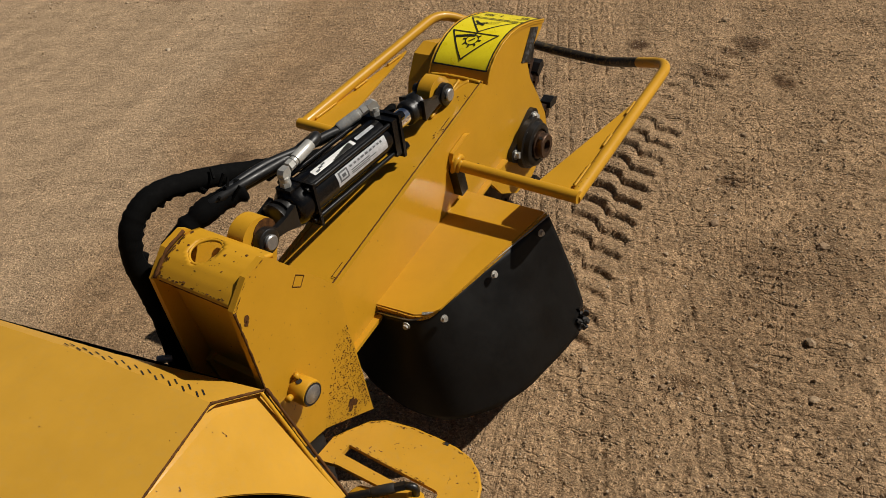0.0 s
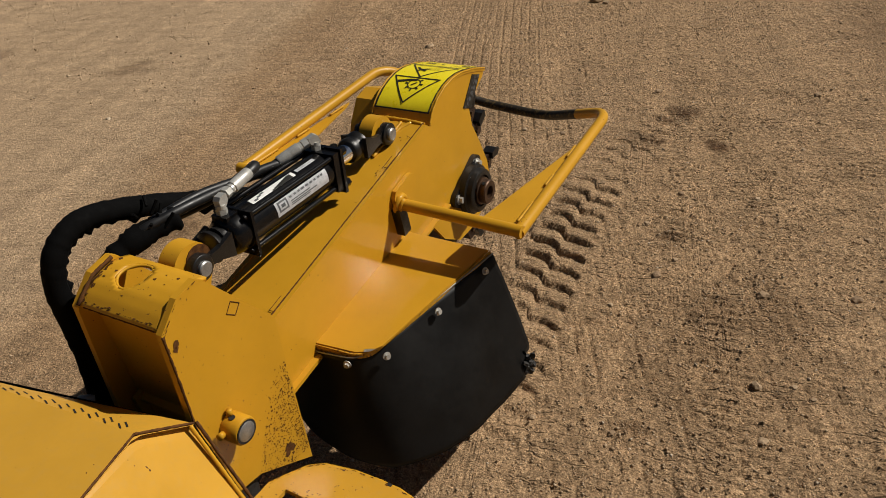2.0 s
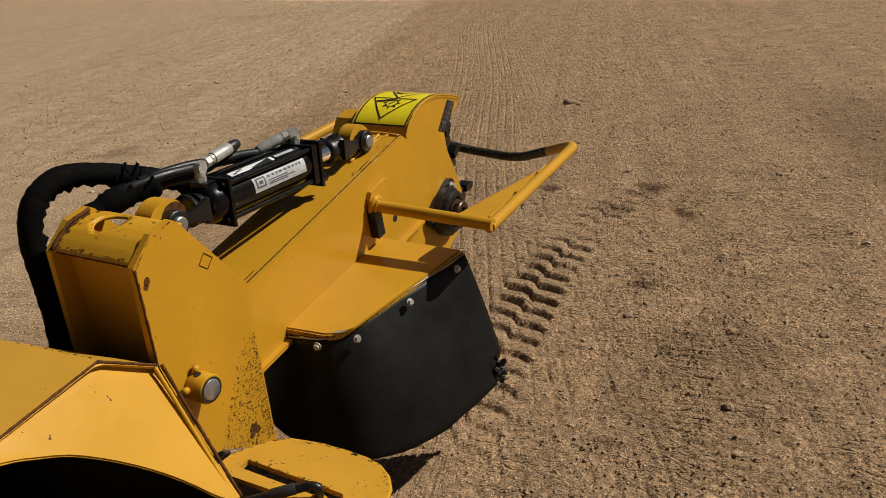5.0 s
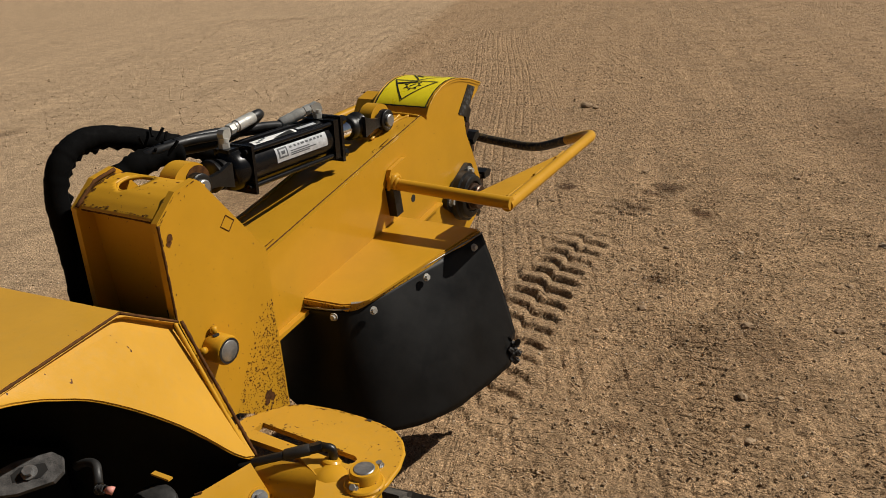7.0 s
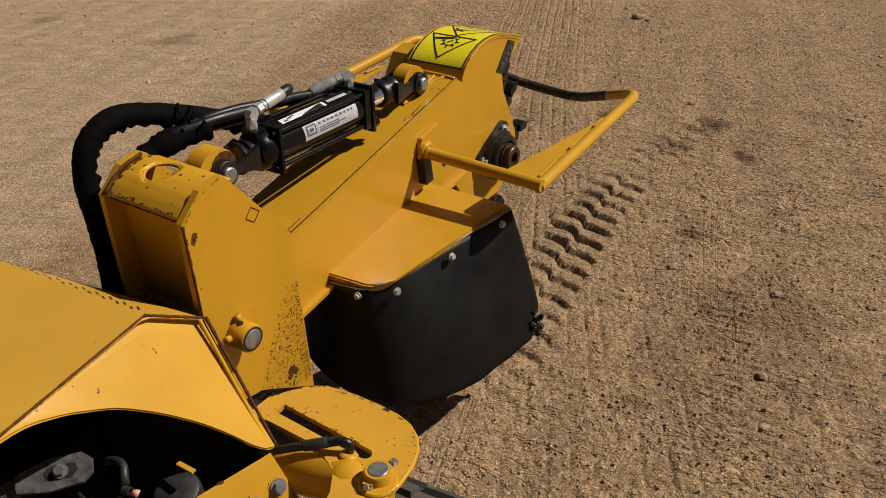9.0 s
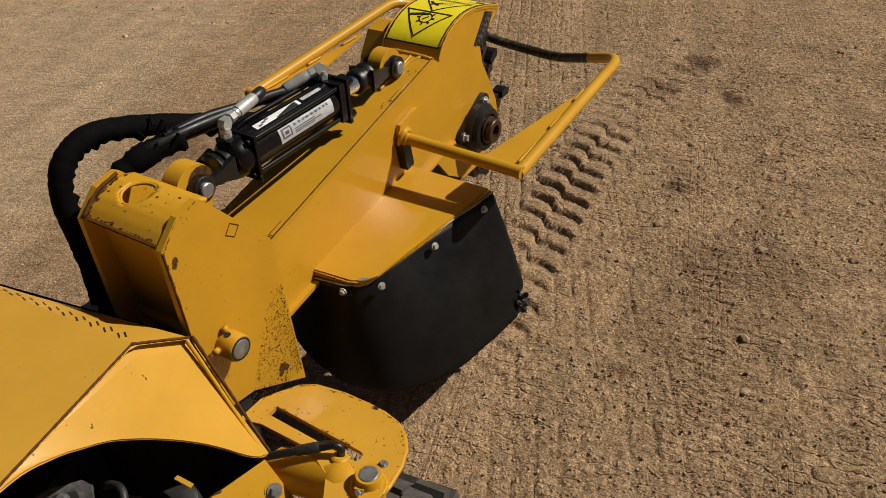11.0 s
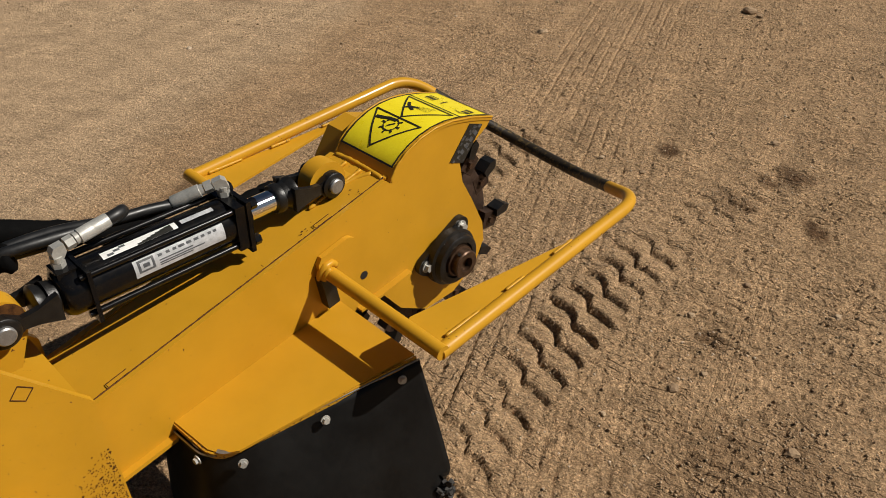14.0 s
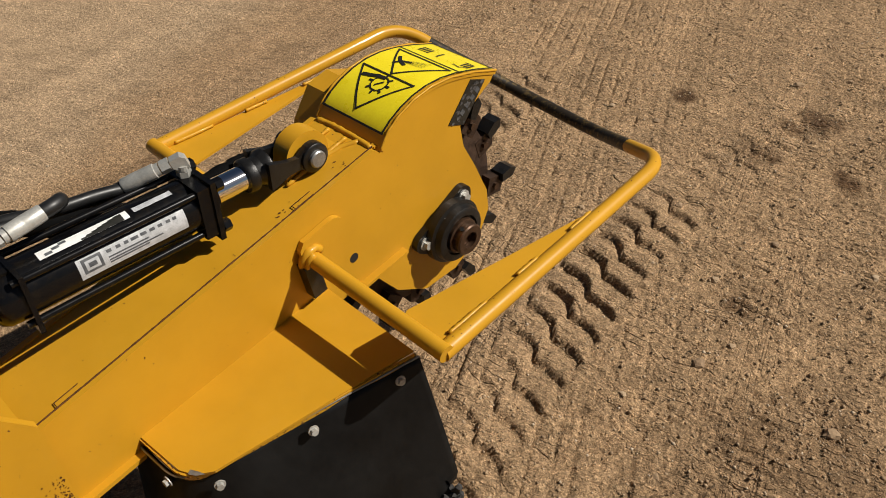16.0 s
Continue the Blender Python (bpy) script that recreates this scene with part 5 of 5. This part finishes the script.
def yard(x, y):
    """A place on the sand in the frame along which the old tracks run."""
    return 1.065 * (x - 0.155) + 0.153 * (y + 0.017), -0.108 * (x - 0.155) + 1.033 * (y + 0.017)


def from_yard(u, v):
    return 0.925 * u - 0.137 * v + 0.155, 0.097 * u + 0.954 * v - 0.017


def height(x, y):
    """Height of the sand: soft unevenness, rough patches, ribbed tyre lines and one deep lugged track."""
    x, y = yard(x, y)
    away = np.maximum(np.maximum(-2.4 - x, x - 4.4), np.maximum(0.8 - y, y - 11.0))
    return 0.016 * fbm(x, y, 0.8, 1) + relief(x, y) * (1 - smooth(away, 0.0, 3.0))


def relief(x, y):
    h = 0.004 * fbm(x, y, 4.0, 7)
    rough = smooth(fbm(x, y, 1.1, 21), -0.02, 0.20)
    right = smooth(x + 0.22 * y, -0.2, 0.9)
    h = h + (0.0016 + 0.0030 * rough * right) * fbm(x, y, 26.0, 31, 3, 0.65)
    # crumbs and small clods, proud of the sand
    cr = value_noise(x, y, 58.0, 35) * value_noise(x, y, 41.0, 36)
    h = h + (0.0008 + 0.0034 * right * (0.25 + 0.75 * rough)) * smooth(cr, 0.50, 0.60)
    cr = value_noise(x, y, 97.0, 37) * value_noise(x, y, 71.0, 38)
    h = h + (0.0015 + 0.0028 * right) * smooth(cr, 0.42, 0.60)
    h = h + (0.0018 + 0.0016 * right) * (value_noise(x, y, 143.0, 39) + value_noise(x, y, 76.0, 40) - 1.0)
    h = h + 0.0042 * right * (value_noise(x, y, 47.0, 46) + 0.8 * value_noise(x, y, 31.0, 47) - 0.9)
    # crusted ledges that run across and thin cracks
    c = fbm(x * 0.45 + 0.05 * fbm(x, y, 9.0, 44), y, 11.0, 41, 3)
    patchy = smooth(fbm(x, y, 1.7, 43), -0.10, 0.12)
    for level in (0.02, 0.11, -0.09):
        h = h - 0.0062 * right * patchy * smooth(c - level, 0.0, 0.006) * (1 - smooth(c - level, 0.012, 0.06))
    # ribbed lines of older tyre tracks
    for cx, slope, half, pitch, depth, seed in ((-0.12, 0.165, 0.34, 0.066, 0.0105, 51), (0.40, 0.150, 0.16, 0.075, 0.0060, 52), (0.95, 0.180, 0.20, 0.060, 0.0024, 53), (1.75, 0.200, 0.25, 0.060, 0.0024, 54)):
        q = x - (cx + slope * y + 0.03 * np.sin(y * 0.9 + seed))
        band = smooth(half - np.abs(q), 0, 0.03) * smooth(fbm(x, y, 1.3, seed), -0.34, -0.10)
        line = 1 - smooth(np.abs(((q / pitch + 0.25 * fbm(x, y * 0.2, 5.0, 63)) % 1.0) - 0.5), 0.03, 0.13)
        h = h - depth * band * line * np.clip(0.62 + 1.6 * fbm(x, y * 0.35, 8.0, 61) + 1.4 * fbm(x, y, 24.0, 62, 2), 0.0, 1.25)
    # fine cross prints
    for cx, slope, half, pitch, seed in ((0.60, 0.20, 0.13, 0.042, 71), (0.98, 0.20, 0.12, 0.036, 72), (1.50, 0.20, 0.16, 0.045, 73)):
        q = x - (cx + slope * y)
        band = smooth(half - np.abs(q), 0, 0.03) * smooth(fbm(x, y, 1.6, seed), -0.10, 0.05)
        ph = ((y + 0.45 * q + 0.012 * fbm(x, y, 7.0, 76)) / pitch) % 1.0
        h = h + 0.0095 * band * (np.where(ph < 0.14, ph / 0.14, 1 - (ph - 0.14) / 0.86) - 0.5) * np.clip(0.6 + 2.5 * fbm(x, y, 6.0, 77), 0, 1.2)
    h = tread(h, x, y, -0.02, 3.45, 0.50, 4.60, 0.35, 0.75, 0.016)
    return tread(h, x, y, 0.09, 1.65, 1.38, 4.46, 0.60, 1.75, 0.021)


def tread(h, x, y, ax, ay, bx, by, deep_from, deep_to, depth):
    """A track of two staggered rows of lugs: each leaves a slab with a steep near edge that falls away behind it."""
    length = math.hypot(bx - ax, by - ay)
    dx, dy = (bx - ax) / length, (by - ay) / length
    s = (x - ax) * dx + (y - ay) * dy
    q = (x - ax) * dy - (y - ay) * dx
    q = q + 0.012 * fbm(x, y, 6.0, 81) - 0.10 * np.maximum(s - 1.0, 0.0) ** 2
    s2 = s + 0.022 * fbm(x, y, 9.0, 91) + 0.008 * fbm(x, y, 30.0, 92)
    keep = smooth(s, -0.05, 0.2) * smooth(length - s, -0.05, 0.75)
    keep = keep * (0.40 + 0.60 * smooth(s, deep_from - 0.35, deep_from) * smooth(deep_to + 0.3 - s, 0, 0.3)) * np.clip(0.95 + 1.6 * fbm(x, y, 3.2, 85), 0.3, 1.3)
    half = 0.132 + 0.012 * fbm(x, y, 14.0, 83)
    inside = smooth(half - np.abs(q), 0.0, 0.014)
    pitch = 0.116
    side = 0.42 * smooth(q, -0.018, 0.018)
    bow = 0.22 * (np.abs(q) - 0.066) ** 2 / 0.066 + 0.28 * q
    ph = ((s2 + bow) / pitch + side) % 1.0
    slab = smooth(ph, 0.0, 0.10) * (1 - 0.2 * smooth(ph, 0.1, 0.5)) * (1 - smooth(ph, 0.50, 0.90))
    calm = 1 - 0.85 * inside * np.clip(keep, 0, 1)
    h = h * calm + keep * inside * (depth * slab - 0.45 * depth + 0.006 * fbm(x, y, 40.0, 97))
    heap = smooth(0.180 - np.abs(q), 0, 0.05) * (1 - inside)
    return h + keep * 0.007 * heap * (0.6 + 3 * fbm(x, y, 24, 95))


def build_ground():
    xs = axis_steps(-900, -0.25, 1.75, 900, 0.0066, 1.006)
    ys = axis_steps(-900, 1.30, 3.7, 1400, 0.0074, 1.02)
    X, Y = np.meshgrid(xs, ys)
    far = smooth(np.hypot(X, Y - 3), 8, 18)
    Z = height(X, Y) * (1 - far)
    n, m = X.shape
    co = np.stack([X, Y, Z], -1).reshape(-1, 3)
    idx = np.arange(n * m).reshape(n, m)
    quads = np.stack([idx[:-1, :-1], idx[:-1, 1:], idx[1:, 1:], idx[1:, :-1]], -1).reshape(-1, 4)
    me = bpy.data.meshes.new("ground")
    me.vertices.add(len(co))
    me.vertices.foreach_set("co", co.ravel())
    me.loops.add(quads.size)
    me.loops.foreach_set("vertex_index", quads.ravel())
    me.polygons.add(len(quads))
    me.polygons.foreach_set("loop_start", np.arange(0, quads.size, 4))
    me.polygons.foreach_set("loop_total", np.full(len(quads), 4))
    me.polygons.foreach_set("use_smooth", np.ones(len(quads), dtype=bool))
    # damp and dusty patches
    X, Y = yard(X, Y)
    stain = np.zeros_like(X)
    for sx, sy, r, a in ((1.035, 4.14, 0.07, 1.0), (1.58, 3.98, 0.12, 1.0), (1.46, 3.95, 0.09, 0.9), (1.60, 3.55, 0.08, 1.0), (1.095, 2.78, 0.07, 0.9), (1.30, 3.71, 0.10, 0.6), (1.20, 2.22, 0.26, 0.4), (1.275, 2.32, 0.09, 0.6),
                         (0.635, 1.73, 0.08, 0.6), (1.05, 1.95, 0.35, 0.25), (-2.0, 5.85, 0.16, 0.5), (-3.3, 6.5, 0.14, 0.5), (-1.11, 3.29, 0.12, 0.5), (-1.25, 3.1, 0.10, 0.3), (1.95, 4.35, 0.3, 0.15)):
        dist = np.hypot(X - sx, (Y - sy)) / r
        stain = np.maximum(stain, a * smooth(1.25 - dist + 1.6 * fbm(X, Y, 9.0, 101), 0, 0.9))
    corner = X - (2.72 + 0.26 * (Y - 4.0)) + 0.4 * fbm(X, Y, 1.5, 141)
    stain = np.maximum(stain, 0.42 * smooth(corner, -0.15, 0.25) * smooth(1.3 - corner, 0.0, 0.5) * smooth(Y, 3.0, 4.0) * smooth(6.4 - Y, 0.0, 1.4))
    edge = X - (-1.27 + (Y - 4.2) * 0.22) + 0.10 * fbm(X, Y, 1.2, 111)
    pale = smooth(-edge + 0.35 * fbm(X, Y, 3.0, 131), -0.18, 0.30)
    band = smooth(edge, -0.05, 0.08) * smooth(0.75 - edge, 0, 0.5)
    for name, values in (("stain", np.clip(stain + 0.11 * band * (0.4 + 2.0 * (fbm(X, Y, 1.6, 121) + 0.25)), 0, 1)), ("pale", pale), ("worn", 0.25 + 0.75 * smooth(edge, 0.2, 1.1))):
        at = me.attributes.new(name, "FLOAT", "POINT")
        at.data.foreach_set("value", values.ravel().astype(np.float32))
    me.update()
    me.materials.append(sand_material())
    ob = new("ground", me)
    tagged(ob, "dry brown sand with tyre tracks and small stones", "ground", kind="structure")


def sand_material():
    mat, n, l, p = material("dry_sand", 0.92)
    pos = n.new("ShaderNodeNewGeometry").outputs["Position"]

    def stretched(sx, sy, slant, turn=0.0):
        """Position, sheared along the tracks and stretched."""
        sep = n.new("ShaderNodeSeparateXYZ")
        l.new(pos, sep.inputs[0])
        shear = n.new("ShaderNodeMath")
        shear.operation = "MULTIPLY_ADD"
        l.new(sep.outputs["Y"], shear.inputs[0])
        shear.inputs[1].default_value = -slant
        l.new(sep.outputs["X"], shear.inputs[2])
        out = n.new("ShaderNodeCombineXYZ")
        lean = n.new("ShaderNodeMath")
        lean.operation = "MULTIPLY_ADD"
        l.new(sep.outputs["X"], lean.inputs[0])
        lean.inputs[1].default_value = turn
        l.new(sep.outputs["Y"], lean.inputs[2])
        for socket, value, k in (("X", shear.outputs[0], sx), ("Y", lean.outputs[0], sy)):
            mul = n.new("ShaderNodeMath")
            mul.operation = "MULTIPLY"
            l.new(value, mul.inputs[0])
            mul.inputs[1].default_value = k
            l.new(mul.outputs[0], out.inputs[socket])
        return out.outputs[0]

    def add(a, b, k):
        m = n.new("ShaderNodeMath")
        m.operation = "MULTIPLY_ADD"
        l.new(b, m.inputs[0])
        m.inputs[1].default_value = k
        if a is None:
            m.inputs[2].default_value = 0.0
        else:
            l.new(a, m.inputs[2])
        return m.outputs[0]

    def times(a, b):
        m = n.new("ShaderNodeMath")
        m.operation = "MULTIPLY"
        l.new(a, m.inputs[0])
        l.new(b, m.inputs[1])
        return m.outputs[0]

    def cells(scale):
        v = n.new("ShaderNodeTexVoronoi")
        v.inputs["Scale"].default_value = scale
        l.new(pos, v.inputs["Vector"])
        return v.outputs["Distance"], v.outputs["Color"]
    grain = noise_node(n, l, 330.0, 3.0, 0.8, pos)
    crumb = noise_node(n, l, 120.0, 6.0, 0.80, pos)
    clump = noise_node(n, l, 30.0, 5.0, 0.65, pos)
    broad = noise_node(n, l, 1.7, 5.0, 0.6, pos)
    coarse = noise_node(n, l, 48.0, 4.0, 0.75, pos)
    col = ramp(n, l, clump, [(0.28, (0.236, 0.148, 0.078)), (0.52, (0.306, 0.199, 0.109)), (0.80, (0.372, 0.253, 0.143))])
    col = mix(n, l, ramp(n, l, broad, [(0.35, GREY(0.0)), (0.72, GREY(0.5))]), col, (0.346, 0.226, 0.124))
    pale = n.new("ShaderNodeAttribute")
    pale.attribute_name = "pale"
    col = mix(n, l, pale.outputs["Fac"], col, mix(n, l, 0.30, (0.385, 0.274, 0.168), col))
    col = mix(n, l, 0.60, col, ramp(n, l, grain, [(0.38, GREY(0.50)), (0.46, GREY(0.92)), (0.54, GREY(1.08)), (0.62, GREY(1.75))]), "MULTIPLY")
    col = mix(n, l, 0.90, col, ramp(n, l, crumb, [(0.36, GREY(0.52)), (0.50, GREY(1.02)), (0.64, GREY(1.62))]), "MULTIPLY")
    col = mix(n, l, 0.8, col, ramp(n, l, coarse, [(0.36, GREY(0.72)), (0.50, GREY(1.0)), (0.64, GREY(1.28))]), "MULTIPLY")
    col = mix(n, l, 1.0, col, ramp(n, l, noise_node(n, l, 1.0, 4.0, 0.6, stretched(7.0, 0.35, 0.165)), [(0.35, GREY(0.90)), (0.5, GREY(1.0)), (0.65, GREY(1.09))]), "MULTIPLY")
    col = mix(n, l, 1.0, col, ramp(n, l, noise_node(n, l, 1.0, 5.0, 0.7, stretched(5.0, 9.0, 0.0)), [(0.35, GREY(0.82)), (0.5, GREY(1.0)), (0.65, GREY(1.16))]), "MULTIPLY")
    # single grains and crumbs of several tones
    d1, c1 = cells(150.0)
    d2, c2 = cells(70.0)
    pick1 = ramp(n, l, c1, [(0.0, GREY(0.0)), (0.60, GREY(0.0)), (0.72, GREY(1.0))])
    pick2 = ramp(n, l, c2, [(0.0, GREY(0.0)), (0.76, GREY(0.0)), (0.80, GREY(1.0))])
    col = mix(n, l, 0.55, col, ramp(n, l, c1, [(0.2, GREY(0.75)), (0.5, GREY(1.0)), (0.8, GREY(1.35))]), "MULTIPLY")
    st = n.new("ShaderNodeAttribute")
    st.attribute_name = "stain"
    col = mix(n, l, st.outputs["Fac"], col, mix(n, l, 1.0, col, (0.30, 0.25, 0.21), "MULTIPLY"))
    l.new(col, p.inputs["Base Color"])
    p.inputs["Specular IOR Level"].default_value = 0.2
    # relief in metres: grains, proud crumbs, ledges that run across, cracks, lines along the old tracks
    h = add(None, mix(n, l, 0.35, crumb, grain), 0.0075)
    h = add(h, times(pick1, ramp(n, l, d1, [(0.0, GREY(1.0)), (0.45, GREY(0.6)), (0.62, GREY(0.0))])), 0.0028)
    h = add(h, times(pick2, ramp(n, l, d2, [(0.0, GREY(1.0)), (0.35, GREY(0.7)), (0.52, GREY(0.0))])), 0.0042)
    away = n.new("ShaderNodeAttribute")
    away.attribute_name = "worn"
    patch = times(away.outputs["Fac"], ramp(n, l, noise_node(n, l, 1.9, 4.0, 0.6, pos), [(0.46, GREY(0.1)), (0.58, GREY(1.0))]))
    ledge = noise_node(n, l, 1.0, 3.0, 0.55, stretched(5.0, 15.0, 0.0, 0.25))
    h = add(h, times(patch, ramp(n, l, ledge, [(0.0, GREY(0.5)), (0.40, GREY(0.5)), (0.403, GREY(0.0)), (0.44, GREY(0.5)), (0.50, GREY(0.5)), (0.503, GREY(0.0)), (0.54, GREY(0.5)), (0.585, GREY(0.5)), (0.588, GREY(0.0)), (0.63, GREY(0.5))])), 0.008)
    # crust broken across the old tracks
    bend = n.new("ShaderNodeVectorMath")
    bend.operation = "MULTIPLY_ADD"
    wavy = n.new("ShaderNodeTexNoise")
    wavy.inputs["Scale"].default_value = 11.0
    wavy.inputs["Detail"].default_value = 3.0
    l.new(pos, wavy.inputs["Vector"])
    l.new(wavy.outputs["Color"], bend.inputs[0])
    bend.inputs[1].default_value = (1.1, 1.1, 0.0)
    l.new(stretched(8.5, 27.0, 0.165, 0.22), bend.inputs[2])
    crust = n.new("ShaderNodeTexVoronoi")
    crust.feature = "DISTANCE_TO_EDGE"
    crust.voronoi_dimensions = "2D"
    crust.inputs["Scale"].default_value = 1.0
    crust.inputs["Randomness"].default_value = 0.8
    l.new(bend.outputs[0], crust.inputs["Vector"])
    broken = times(away.outputs["Fac"], ramp(n, l, noise_node(n, l, 3.4, 5.0, 0.75, pos), [(0.47, GREY(0.0)), (0.58, GREY(1.0))]))
    h = add(h, times(broken, ramp(n, l, crust.outputs["Distance"], [(0.0, GREY(0.0)), (0.05, GREY(0.35)), (0.10, GREY(1.0))])), 0.0080)
    lines = noise_node(n, l, 1.0, 2.0, 0.5, stretched(19.0, 0.40, 0.165))
    band = times(away.outputs["Fac"], ramp(n, l, noise_node(n, l, 1.0, 2.0, 0.5, stretched(2.4, 0.30, 0.165)), [(0.50, GREY(0.0)), (0.56, GREY(1.0))]))
    h = add(h, times(band, ramp(n, l, lines, [(0.40, GREY(1.0)), (0.425, GREY(0.0)), (0.45, GREY(1.0)), (0.54, GREY(1.0)), (0.565, GREY(0.0)), (0.59, GREY(1.0))])), 0.0026)
    h = add(h, noise_node(n, l, 20.0, 5.0, 0.8, pos), 0.0032)
    h = add(h, noise_node(n, l, 1.0, 4.0, 0.6, stretched(3.0, 7.0, 0.1)), 0.011)
    bump(n, l, p, h, 1.0, 1.0)
    return mat


def stone_mesh(name, seed, flat=0.6, sub=1):
    bm = bmesh.new()
    bmesh.ops.create_icosphere(bm, subdivisions=sub, radius=1.0)
    rg = random.Random(seed)
    for v in bm.verts:
        v.co *= rg.uniform(0.72, 1.15)
        v.co.z *= flat
        v.co.x *= 1.25
    me = bpy.data.meshes.new(name)
    bm.to_mesh(me)
    bm.free()
    return me


def stone_material():
    mat, n, l, p = material("small_stone", 0.85)
    tone = n.new("ShaderNodeObjectInfo").outputs["Random"]
    isl = n.new("ShaderNodeNewGeometry").outputs["Random Per Island"]
    m = n.new("ShaderNodeMath")
    l.new(tone, m.inputs[0])
    l.new(isl, m.inputs[1])
    m.operation = "ADD"
    f = n.new("ShaderNodeMath")
    f.operation = "FRACT"
    l.new(m.outputs[0], f.inputs[0])
    col = ramp(n, l, f.outputs[0], [(0.0, (0.25, 0.162, 0.090)), (0.40, (0.34, 0.230, 0.130)), (0.90, (0.43, 0.31, 0.190)), (1.0, (0.56, 0.45, 0.33))])
    pos = n.new("ShaderNodeNewGeometry").outputs["Position"]
    g = noise_node(n, l, 160.0, 4.0, 0.6, pos)
    l.new(mix(n, l, 0.5, col, ramp(n, l, g, [(0.3, GREY(0.5)), (0.7, GREY(1.2))]), "MULTIPLY"), p.inputs["Base Color"])
    bump(n, l, p, g, 0.4, 0.002)
    return mat


def build_stones():
    mat = stone_material()
    kinds = []
    for k in range(5):
        me = stone_mesh("pebble", 200 + k, 0.55 + 0.08 * (k % 3), 2)
        me.materials.append(mat)
        kinds.append(me)
    rg = random.Random(77)
    known = [(0.945, 2.514, 0.017), (1.553, 4.316, 0.022), (1.706, 6.296, 0.042), (1.76, 6.22, 0.020), (1.033, 2.903, 0.014), (1.28, 2.32, 0.020), (1.583, 2.237, 0.018), (1.051, 1.858, 0.014), (0.29, 5.60, 0.028),
             (1.26, 3.12, 0.012), (0.55, 1.73, 0.011), (1.05, 2.60, 0.010), (0.973, 1.636, 0.014), (1.559, 2.998, 0.015), (0.89, 3.90, 0.016), (0.94, 3.28, 0.013), (2.21, 2.98, 0.019), (2.36, 4.04, 0.020),
             (0.58, 3.22, 0.011), (0.72, 2.36, 0.009), (0.80, 2.10, 0.010), (1.65, 2.07, 0.012), (1.83, 2.60, 0.014), (1.97, 3.42, 0.012), (1.20, 3.61, 0.011), (0.70, 4.00, 0.013), (-1.87, 4.83, 0.016), (-1.15, 3.05, 0.012)]
    for _ in range(60):
        known.append((rg.uniform(0.3, 3.2), rg.uniform(1.4, 6.2), rg.uniform(0.005, 0.010)))
    for u, v, r in known:
        x, y = from_yard(u, v)
        ob = new("pebble", rg.choice(kinds))
        z = float(height(np.array([x]), np.array([y]))[0])
        ob.matrix_basis = Matrix.Translation((x, y, z + r * 0.15)) @ Matrix.Rotation(rg.uniform(0, 6.28), 4, "Z") @ Matrix.Diagonal((r, r, r, 1))
        tagged(ob, "small brown stone lying on the sand", "pebble", "loose pebbles")
    # gravel too small to count
    tmpl = []
    octa = np.array([(1, 0, 0), (0, 1, 0), (-1, 0, 0), (0, -1, 0), (0, 0, 0.8), (0, 0, -0.8)], float)
    tri = np.array([(0, 1, 4), (1, 2, 4), (2, 3, 4), (3, 0, 4), (1, 0, 5), (2, 1, 5), (3, 2, 5), (0, 3, 5)])
    for k in range(12):
        r2 = np.random.RandomState(300 + k)
        tmpl.append(octa * r2.uniform(0.75, 1.2, (6, 1)) + r2.uniform(-0.2, 0.2, (6, 3)))
    tmpl = np.array(tmpl)
    g = np.random.RandomState(5)
    N = 112000
    px, py = g.uniform(-2.4, 2.9, N), 1.1 + 5.3 * g.rand(N) ** 1.3
    keep = g.rand(N) < np.where(px + 0.35 * py > 0.35, 1.0, 0.35)
    px, py = px[keep], py[keep]
    # clods heaped where the crust broke up
    for u, v, spread, count in ((1.20, 2.22, 0.24, 900), (1.28, 2.32, 0.07, 260), (1.30, 3.71, 0.09, 200), (0.64, 1.73, 0.08, 220), (1.10, 2.78, 0.07, 160), (1.58, 3.98, 0.12, 260), (0.45, 1.65, 0.12, 260)):
        cx, cy = from_yard(u + spread * g.randn(count), v + spread * g.randn(count))
        px, py = np.concatenate([px, cx]), np.concatenate([py, cy])
    clods = 2260
    # larger ones, farther off
    far_n = 24000
    fx, fy = g.uniform(-5.0, 8.0, far_n), 4.5 + 11.0 * g.rand(far_n)
    px, py = np.concatenate([px, fx]), np.concatenate([py, fy])
    near_n = len(px) - far_n
    pz = height(px, py)
    total = len(px)
    r = 0.0012 + 0.0050 * g.rand(total) ** 4.0
    r[near_n - clods:near_n] *= 1.15
    r[near_n:] = 0.0026 + 0.010 * g.rand(far_n) ** 4.0
    spin = g.uniform(0, math.tau, total)
    ca, sa = np.cos(spin)[:, None], np.sin(spin)[:, None]
    v = tmpl[np.arange(total) % len(tmpl)] * r[:, None, None]
    verts = np.stack([v[..., 0] * ca - v[..., 1] * sa + px[:, None], v[..., 0] * sa + v[..., 1] * ca + py[:, None], v[..., 2] + (pz + r * 0.15)[:, None]], -1)
    faces = tri[None] + (np.arange(total) * len(octa))[:, None, None]
    me = bpy.data.meshes.new("gravel")
    me.from_pydata(verts.reshape(-1, 3).tolist(), [], faces.reshape(-1, 3).tolist())
    me.polygons.foreach_set("use_smooth", np.ones(len(me.polygons), dtype=bool))
    me.materials.append(mat)
    tagged(new("gravel", me), "fine brown gravel scattered over the sand", "gravel", kind="stuff")


build_ground()
build_stones()
